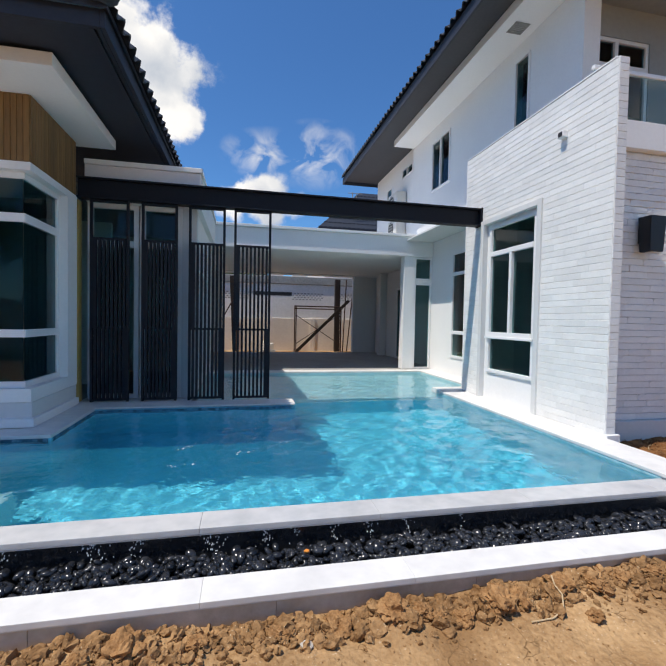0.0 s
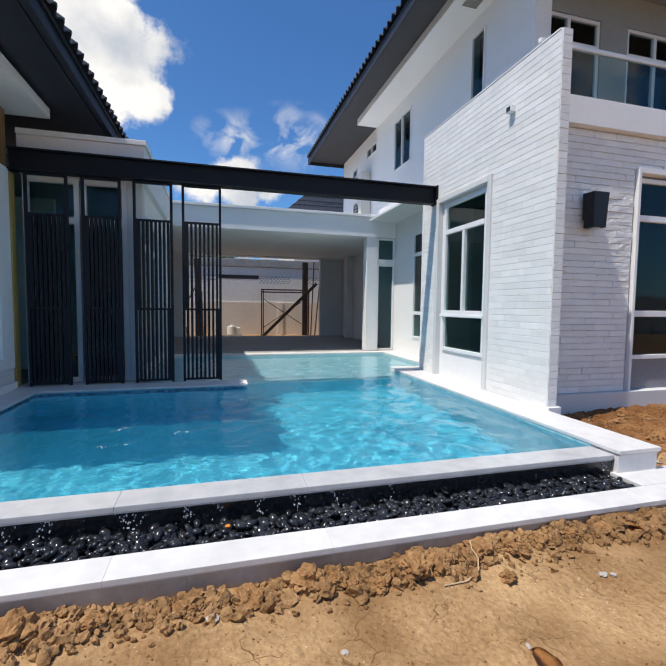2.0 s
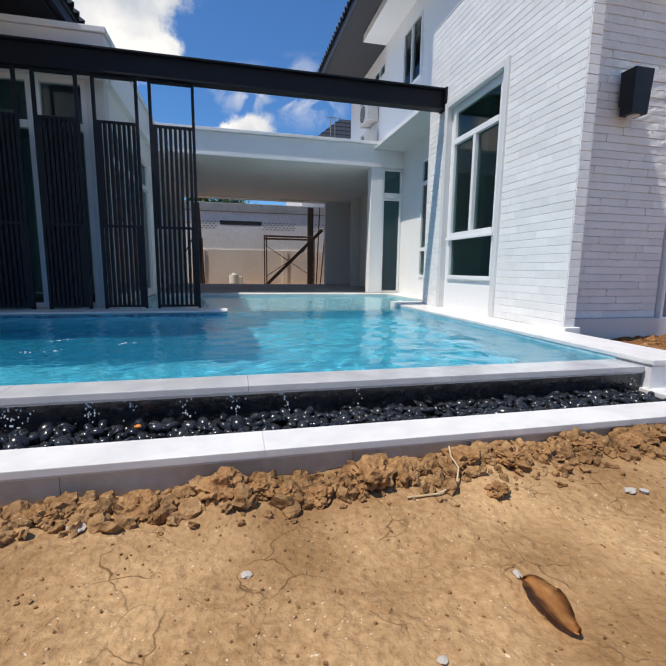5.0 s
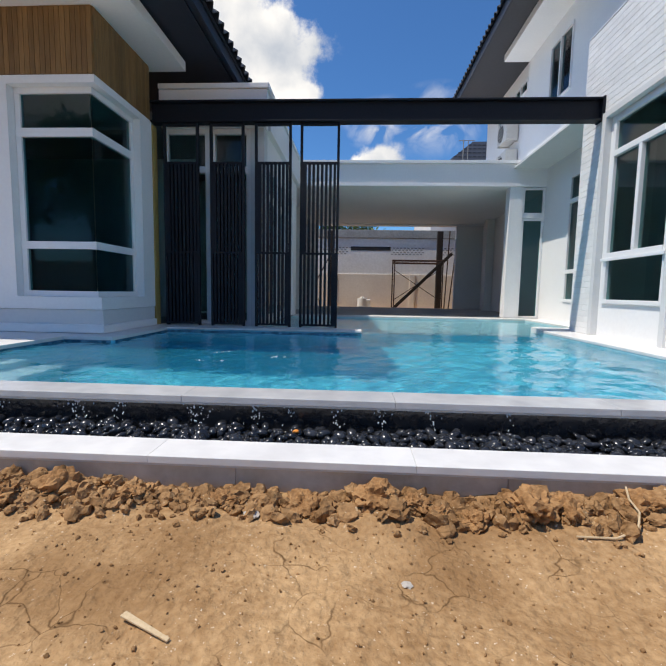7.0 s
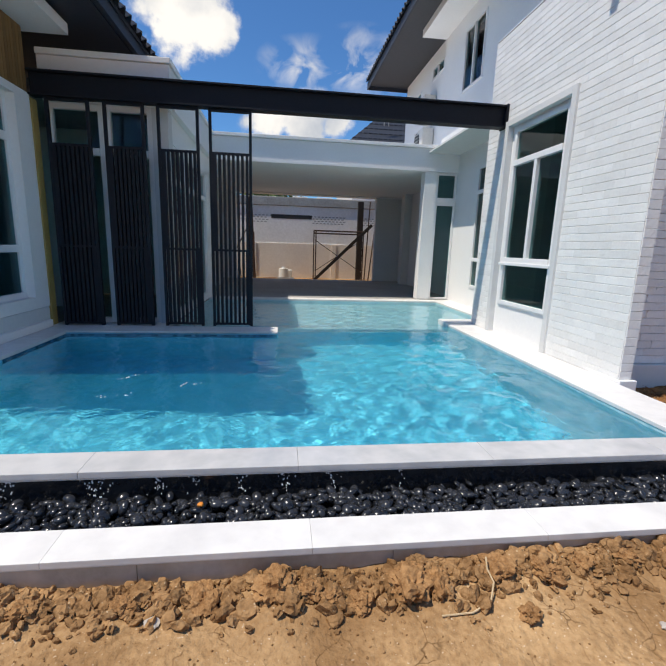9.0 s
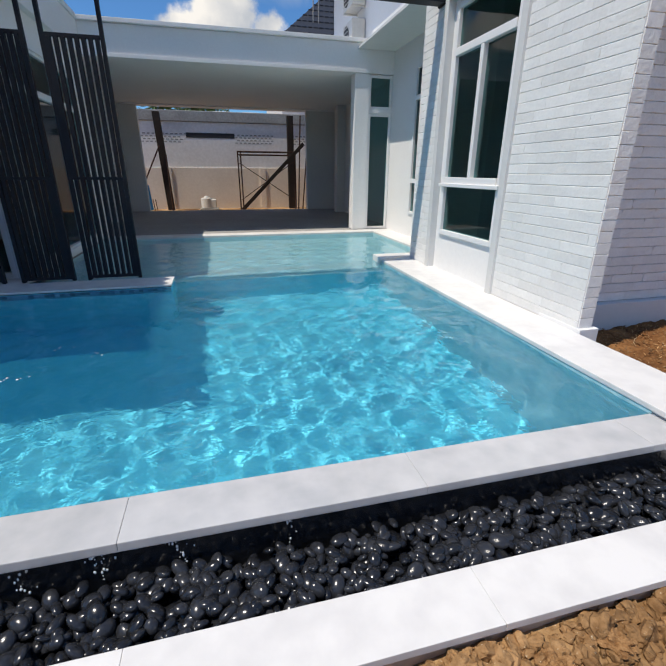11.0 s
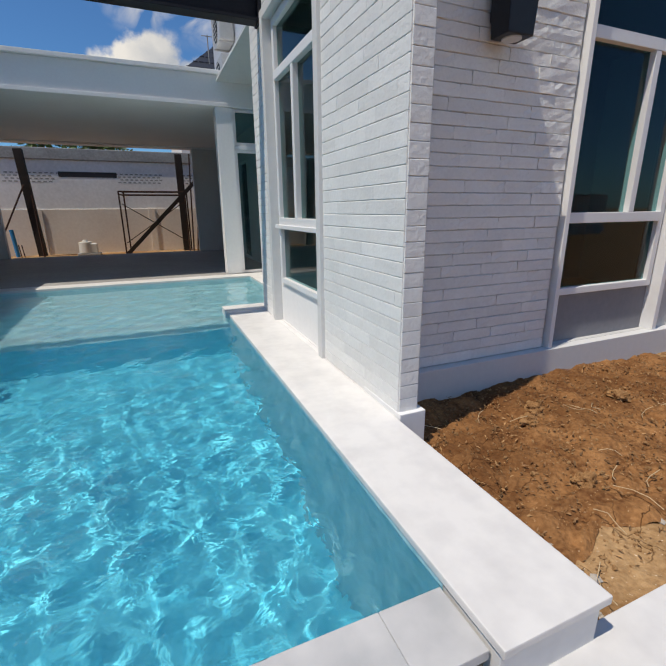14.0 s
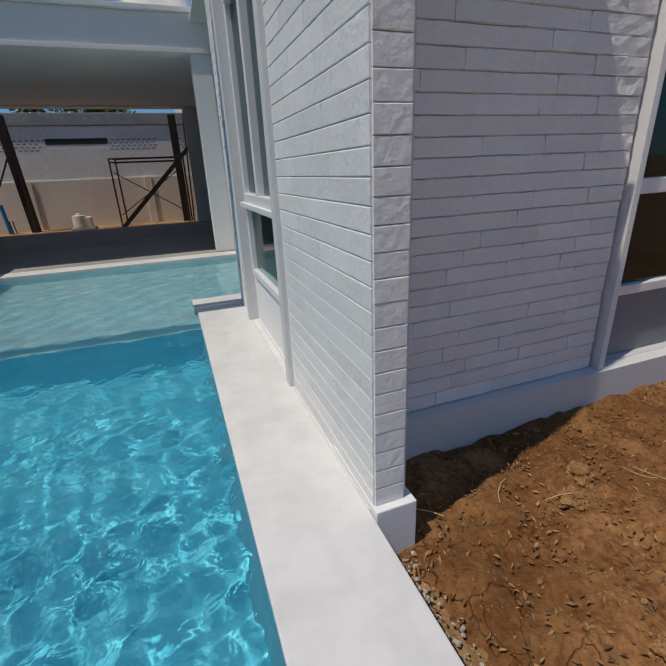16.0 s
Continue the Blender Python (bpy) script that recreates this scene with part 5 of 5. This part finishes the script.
for k, (x, y, r) in enumerate(((0.82, 2.12, 0.075), (0.52, 2.13, 0.062), (-0.52, 2.12, 0.085), (-0.72, 2.05, 0.06), (1.42, 2.07, 0.09), (1.20, 2.05, 0.05), (1.86, 2.12, 0.07),
                               (0.98, 2.1, 0.05), (1.05, 2.07, 0.04), (2.1, 2.1, 0.06), (2.3, 2.13, 0.05), (1.9, 1.9, 0.04), (1.55, 2.06, 0.06), (0.2, 2.1, 0.05),
                               (-0.2, 2.1, 0.045), (-0.55, 2.11, 0.05), (2.55, 2.15, 0.05), (2.8, 2.12, 0.045), (5.15, 4.0, 0.06), (5.0, 3.9, 0.05), (4.75, 3.3, 0.05), (5.9, 3.9, 0.06))):
    place_clod(x, y, r, k)
verts, faces = [], []
protos = []
for m in CRUMBS:
    protos.append(([v.co.copy() for v in m.vertices], [tuple(p.vertices) for p in m.polygons]))
small = bpy.data.meshes.new("soil_crumbs")
for k in range(7400):
    if k < 3000:
        x, y = rnd.uniform(-3.5, 4.4), 2.235 - abs(rnd.gauss(0.0, 0.13))
        r = min(0.05, 0.008 + abs(rnd.gauss(0, 0.0125)))
        if y < 1.95:
            r *= 0.45
    elif k < 6200:
        x, y, r = rnd.uniform(-1.5, 4), rnd.uniform(0.7, 2.15), 0.001 + abs(rnd.gauss(0, 0.0021))
    else:
        x, y, r = rnd.uniform(4.15, 7.0), rnd.uniform(2.85, 4.45), min(0.014, 0.0025 + abs(rnd.gauss(0, 0.004)))
    vs, fs = protos[k % 8]
    m = pose(x, y, ground_height(x, y) + r * 0.4 + (0.032 if k >= 6200 and y > 3.1 else 0), rnd.uniform(0, 360), rnd.uniform(0, 40), rnd.uniform(0, 360)) @ Matrix.Diagonal((r, r, r, 1))
    n0 = len(verts)
    verts += [tuple(m @ v) for v in vs]
    faces += [tuple(i + n0 for i in f) for f in fs]
small.from_pydata(verts, [], faces)
small.materials.append(M_CLOD)
tagged(new("soil_crumbs", small), "loose crumbs of brown soil scattered along the curb", "soil", "", "stuff")


def dry_leaf(x, y, turn, length, mat, label):
    bm = bmesh.new()
    n = 12
    mid, le, ri = [], [], []
    for k in range(n + 1):
        a = k / n
        w = 0.23 * length * math.sin(math.pi * min(1, a * 0.95 + 0.03)) ** 0.8 * (1 + 0.25 * noise.noise((a * 6, x, 0)))
        z = 0.018 * math.sin(a * 5)
        mid.append(bm.verts.new((a * length, 0, z)))
        le.append(bm.verts.new((a * length, w, z + 0.010 + 0.006 * math.sin(a * 14))))
        ri.append(bm.verts.new((a * length, -w, z + 0.012 + 0.007 * math.sin(a * 11 + 1))))
    for k in range(n):
        bm.faces.new((mid[k], mid[k + 1], le[k + 1], le[k]))
        bm.faces.new((ri[k], ri[k + 1], mid[k + 1], mid[k]))
    g = bmesh.ops.solidify(bm, geom=bm.faces[:], thickness=0.0015)
    for f in bm.faces:
        f.smooth = True
    o = part("dry_leaf", bm, mat)
    o.matrix_basis = pose(x, y, ground_height(x, y) + 0.014, 3, -4, turn)
    tagged(o, label, "leaf")


dry_leaf(1.69, 1.47, -84, 0.20, M_LEAFDRY, "large curled orange brown dry leaf on the soil")
dry_leaf(2.92, 2.10, -20, 0.16, M_LEAFDRY, "brown dry leaf lying beside the curb")
dry_leaf(-1.0, 1.95, 15, 0.14, M_LEAFDRY, "brown dry leaf among soil clods")
bm = bmesh.new()
add_box(bm, -0.085, 0.085, -0.010, 0.010, -0.003, 0.003)
for v in bm.verts:
    if v.co.x > 0:
        v.co.y *= 0.55
finish(bm, 0.0015)
o = part("wood_chip", bm, M_STICK)
o.matrix_basis = pose(0.185, 1.465, ground_height(0.185, 1.465) + 0.007, 0, 3, -23)
tagged(o, "pale splinter of wood on the soil", "wood")


def root_twig(points, r, label):
    bm = bmesh.new()
    for a, b in zip(points, points[1:]):
        rod(bm, a, b, r, 6)
    finish(bm)
    tagged(part("twig", bm, M_STICK), label, "twig")


def on_soil(x, y, up=0.01):
    return (x, y, ground_height(x, y) + up + (0.03 if x > 4.1 else 0))


root_twig([on_soil(1.80, 2.12, 0.10), on_soil(1.79, 2.08, 0.07), on_soil(1.80, 2.03, 0.05), on_soil(1.76, 1.97, 0.02), on_soil(1.66, 1.93), on_soil(1.52, 1.92)], 0.004, "thin curved pale root in the soil")
for k in range(18):
    x, y, a = rnd.uniform(4.3, 6.3), rnd.uniform(2.9, 4.2), rnd.uniform(0, 6.28)
    l = rnd.uniform(0.08, 0.22)
    root_twig([on_soil(x + l * t * math.cos(a + 0.5 * t), y + l * t * math.sin(a + 0.5 * t), 0.035 + 0.015 * math.sin(4 * t + k)) for t in (0, 0.33, 0.66, 1)], 0.002, "thin dry twig on the garden soil")
M_CHIP = varied("pale_stone_chip", (0.38, 0.34, 0.29), (0.52, 0.47, 0.41), 8, 40, 0.8, 0.2)
for k, (x, y, r) in enumerate(((2.45, 1.8, 0.022), (2.5, 1.78, 0.016), (0.33, 2.02, 0.03), (0.9, 1.7, 0.014), (1.35, 1.3, 0.013), (1.7, 1.5, 0.013), (4.15, 2.95, 0.03), (4.3, 2.9, 0.022), (4.85, 2.98, 0.016))):
    o = new("stone_chip", CRUMBS[(k * 3) % 8].copy())
    o.data.materials[0] = M_CHIP
    o.matrix_basis = pose(x, y, ground_height(x, y) + r * 0.4, 0, 0, 50 * k) @ Matrix.Diagonal((r, r, r * 0.6, 1))
    tagged(o, "small pale grey stone chip on the soil", "stone", "stone chips")

# leaf litter of the garden bed
verts, faces = [], []
for k in range(2600):
    x, y = rnd.uniform(4.12, 7.2), rnd.uniform(2.85, 4.45)
    s = rnd.uniform(0.006, 0.02)
    e = Euler((rnd.gauss(0, 0.5), rnd.gauss(0, 0.5), rnd.uniform(0, 6.28)))
    c = Vector((x, y, ground_height(x, y) + (0.042 if y > 3.12 else 0.006)))
    n0 = len(verts)
    for px, py, pz in ((-1, 0, 0), (-0.1, -0.35, 0.15), (1, 0, -0.1), (-0.1, 0.35, 0.15)):
        v = Vector((px * s, py * s, pz * s))
        v.rotate(e)
        verts.append(tuple(c + v))
    faces.append((n0, n0 + 1, n0 + 2, n0 + 3))
me = bpy.data.meshes.new("leaf_litter")
me.from_pydata(verts, [], faces)
me.materials.append(varied("litter", (0.12, 0.05, 0.02), (0.42, 0.25, 0.11), 3, 20, 0.8, 0.0, pieces=0.5))
tagged(new("leaf_litter", me), "dry brown leaf scraps scattered on the garden soil", "leaves", "", "stuff")

# ---- pebbles ----
bm = bmesh.new()
bmesh.ops.create_icosphere(bm, subdivisions=2, radius=1.0)
for v in bm.verts:
    v.co *= 1 + 0.14 * noise.noise(v.co * 0.9)
finish(bm, 0, True)
PEB = mesh_of("pebble", bm, M_PEBBLE)
pv = [v.co.copy() for v in PEB.vertices]
pf = [tuple(p.vertices) for p in PEB.polygons]
trough = structure(new("pebble_bed"), "bed of glossy wet black pebbles below the overflow edge", "pebbles")
rnd = random.Random(5)
verts, faces, made = [], [], 0
for k in range(2300):
    x, y = rnd.uniform(-4.4, 3.56), rnd.uniform(2.485, 2.745)
    layer = rnd.random()
    a = rnd.uniform(0.024, 0.045)
    b, c = a * rnd.uniform(0.52, 0.85), a * rnd.uniform(0.38, 0.56)
    z = -0.272 + 0.052 * layer + 0.016 * (y - 2.48) / 0.26 + 0.006 * noise.noise((x * 3, y * 3, 0))
    m = pose(x, y, z, rnd.uniform(-45, 45), rnd.uniform(-40, 40), rnd.uniform(0, 360)) @ Matrix.Diagonal((a, b, c, 1))
    if made < 300 and layer > 0.55 and 1.9 < x < 3.56:
        o = new("pebble", PEB)
        o.parent = trough
        o.matrix_basis = m
        made += 1
    else:
        n0 = len(verts)
        verts += [tuple(m @ v) for v in pv]
        faces += [tuple(i + n0 for i in f) for f in pf]
me = bpy.data.meshes.new("pebbles")
me.from_pydata(verts, [], faces)
me.polygons.foreach_set("use_smooth", [True] * len(me.polygons))
me.materials.append(M_PEBBLE)
o = new("pebbles", me)
o.parent = trough
tagged(o, "many glossy black pebbles", "", "", "stuff")
bm = bmesh.new()
clod(bm, (0, 0, 0), 0.018, 3, 0.4)
finish(bm, 0, True)
o = part("fallen_petal", bm, M_ORANGE)
o.matrix_basis = pose(0.42, 2.62, -0.19)
tagged(o, "small bright orange leaf on the black pebbles", "leaf")

# ---- trickles over the weir, rubble along the deck ----
M_FOAMGLINT = varied("foam_and_glint_white", (0.55, 0.60, 0.64), (0.80, 0.84, 0.86), 30, 90, 0.15, 0.3, 60, spec=0.6)
rnd = random.Random(31)
# white beads: a trickle's splashes, with its glints put in as white
for x, wide in ((-1.75, 0.09), (-1.35, 0.07), (-0.87, 0.11), (-0.62, 0.07), (-0.15, 0.10), (0.17, 0.07), (0.36, 0.04), (0.63, 0.04), (0.88, 0.06), (1.15, 0.05), (1.57, 0.03), (3.5, 0.04)):
    bm = bmesh.new()
    for k in range(int(wide * 330)):
        u, z = x + rnd.gauss(0, wide * 0.4), -0.1 - 0.11 * rnd.random() ** 1.5
        r = rnd.uniform(0.0015, 0.0042)
        g = bmesh.ops.create_icosphere(bm, subdivisions=1, radius=1.0)["verts"]
        for v in g:
            v.co = Vector((u + v.co.x * r * rnd.uniform(0.9, 1.6), 2.7555 - 0.05 * (-0.1 - z) + v.co.y * r, z + v.co.z * r * 2.0))
    finish(bm, 0, True)
    tagged(part("water_trickle", bm, M_FOAMGLINT), "white beads for the splashes and glints of a trickle over the black weir", "water", "trickles over the weir", "stuff")
bm = bmesh.new()
for x, y in [(-0.51, 4.57), (-0.45, 4.66), (-0.54, 4.48), (-0.01, 4.26), (0.15, 4.77), (0.43, 4.59), (-0.44, 3.99), (-0.62, 3.97), (0.05, 4.27), (-0.36, 4.68)]:
    for k in range(4):
        r = rnd.uniform(0.004, 0.011)
        g = bmesh.ops.create_icosphere(bm, subdivisions=2, radius=1.0)["verts"]
        u, w = x + rnd.gauss(0, 0.04), y + rnd.gauss(0, 0.03)
        for v in g:
            v.co = Vector((u + v.co.x * r, w + v.co.y * r, WATER + ripple(u, w) + v.co.z * r * 0.5))
finish(bm, 0, True)
tagged(part("foam_bubbles", bm, M_FOAMGLINT), "small white bubbles floating on the pool water", "foam", "", "stuff")
verts, faces = [], []
for k in range(520):
    x, y, r = 4.075 + abs(rnd.gauss(0, 0.06)), rnd.uniform(2.75, 3.95), 0.002 + abs(rnd.gauss(0, 0.0042))
    vs, fs = protos[k % 8]
    m = pose(x, y, ground_height(x, y) + r * 0.4 + (0.03 if y > 3.05 else 0), rnd.uniform(0, 360), rnd.uniform(0, 40), rnd.uniform(0, 360)) @ Matrix.Diagonal((r, r, r, 1))
    n0 = len(verts)
    verts += [tuple(m @ v) for v in vs]
    faces += [tuple(i + n0 for i in f) for f in fs]
me = bpy.data.meshes.new("rubble")
me.from_pydata(verts, [], faces)
me.materials.append(M_CHIP)
tagged(new("rubble", me), "pale crumbs of mortar along the deck's edge", "rubble", "", "stuff")

# ---- bricks ----
COURSE = 0.0835
LEVELS = (0.0, 0.045, 0.5, 0.955, 1.0)


def brick_mesh(length, height, depth, seed, rough):
    """A rough faced brick; its outer face looks along -y."""
    bm = bmesh.new()
    n = 5
    g = []
    for i in range(n + 1):
        col = []
        for j, up in enumerate(LEVELS):
            e = 1 if j in (0, 4) else 0
            d = -depth + (0.007 if e else 0) * (0.35 + 0.65 * rough) + 0.006 * rough * noise.noise((i * 1.3 + seed * 5, j * 1.7, seed))
            col.append(bm.verts.new((length * i / n, d, height * up + (0.004 * rough * noise.noise((i * 0.9, seed * 3, j)) if j != 2 else 0))))
        g.append(col)
    for i in range(n):
        for j in range(4):
            bm.faces.new((g[i][j], g[i + 1][j], g[i + 1][j + 1], g[i][j + 1]))
    low = [g[i][0] for i in range(n + 1)]
    top = [g[i][4] for i in range(n + 1)]
    for line in (low, top):
        a = bm.verts.new((0, 0, line[0].co.z))
        b = bm.verts.new((length, 0, line[0].co.z))
        bm.faces.new([a] + line + [b])
    for k, i in ((0, 0), (1, n)):
        a = bm.verts.new((g[i][0].co.x, 0, 0))
        b = bm.verts.new((g[i][0].co.x, 0, height))
        bm.faces.new([a] + g[i] + [b])
    finish(bm)
    return bm


def brick_wall(parent, u0, u1, z0, z1, depth, hole, length, singles, seed, rough=1.0):
    """Courses of bricks in the wall's own plane; singles: the stretch of it whose bricks are pieces of their own."""
    rnd = random.Random(seed)
    kinds = {}
    rest = bmesh.new()
    z, row, made = z0, 0, 0
    while z < z1 - 0.02:
        h = min(COURSE, z1 - z) - 0.0025
        spans = [(u0, u1)]
        if hole and hole[2] - 0.02 < z + h / 2 < hole[3] + 0.0:
            spans = [(u0, hole[0]), (hole[1], u1)]
        for a0, a1 in spans:
            u = a0
            first = length * (0.35 + 0.65 * ((row * 0.381) % 1))
            while u < a1 - 0.01:
                w = min(first, a1 - u)
                first = length
                if a1 - u - w < 0.06:
                    w = a1 - u
                w = round(w / 0.03) * 0.03 if a1 - u - w > 0.03 else w
                key = (round(w, 3), round(h, 3), rnd.randrange(3))
                if key not in kinds:
                    b = brick_mesh(w - 0.0012, h, depth, len(kinds) + seed, rough)
                    kinds[key] = mesh_of("brick", b, M_BRICK)
                jut = rnd.uniform(-0.004, 0.004) * rough
                if made < 300 and singles[0] < u < singles[1] and singles[2] < z < singles[3]:
                    o = new("brick", kinds[key])
                    o.parent = parent
                    o.location = (u, jut, z)
                    made += 1
                else:
                    n0 = len(rest.verts)
                    rest.from_mesh(kinds[key])
                    rest.verts.ensure_lookup_table()
                    for v in rest.verts[n0:]:
                        v.co += Vector((u, jut, z))
                u += w
        z += COURSE
        row += 1
    tagged(part("bricks", rest, M_BRICK, parent), "white painted long bricks", "", "", "stuff")


brick_wall(west, 0.0, 3.225, 0.003, 4.28, 0.011, (7.26 - 6.71, 7.26 - 5.19, 0.0, 3.03), 0.46, (1.5, 4, 0, 3.2), 3, 0.12)
pier = panel_wall("brick_pier", "S", BW + 0.008, 4.05, 0.12, 0.03, 4.27, 0.5, M_MORTAR, (), "white painted rough brick pier end of the wall")
brick_wall(pier, 0.0, 0.125, 0.03, 4.28, 0.022, None, 0.4, (-1, 2, 0, 3.2), 21, 0.2)
brick_wall(south, 0.0, 5.5, 0.055, 3.49, 0.014, (1.6, 3.32, 0.0, 3.08), 0.36, (0, 2, 0, 2.6), 8, 1.3)
structure(box_part("parapet_cap", BW + 0.002, BW + 0.16, 4.07, 7.26, 4.281, 4.298, M_WHITE, None, 0.003), "thin white cap on the brick wall", "trim")
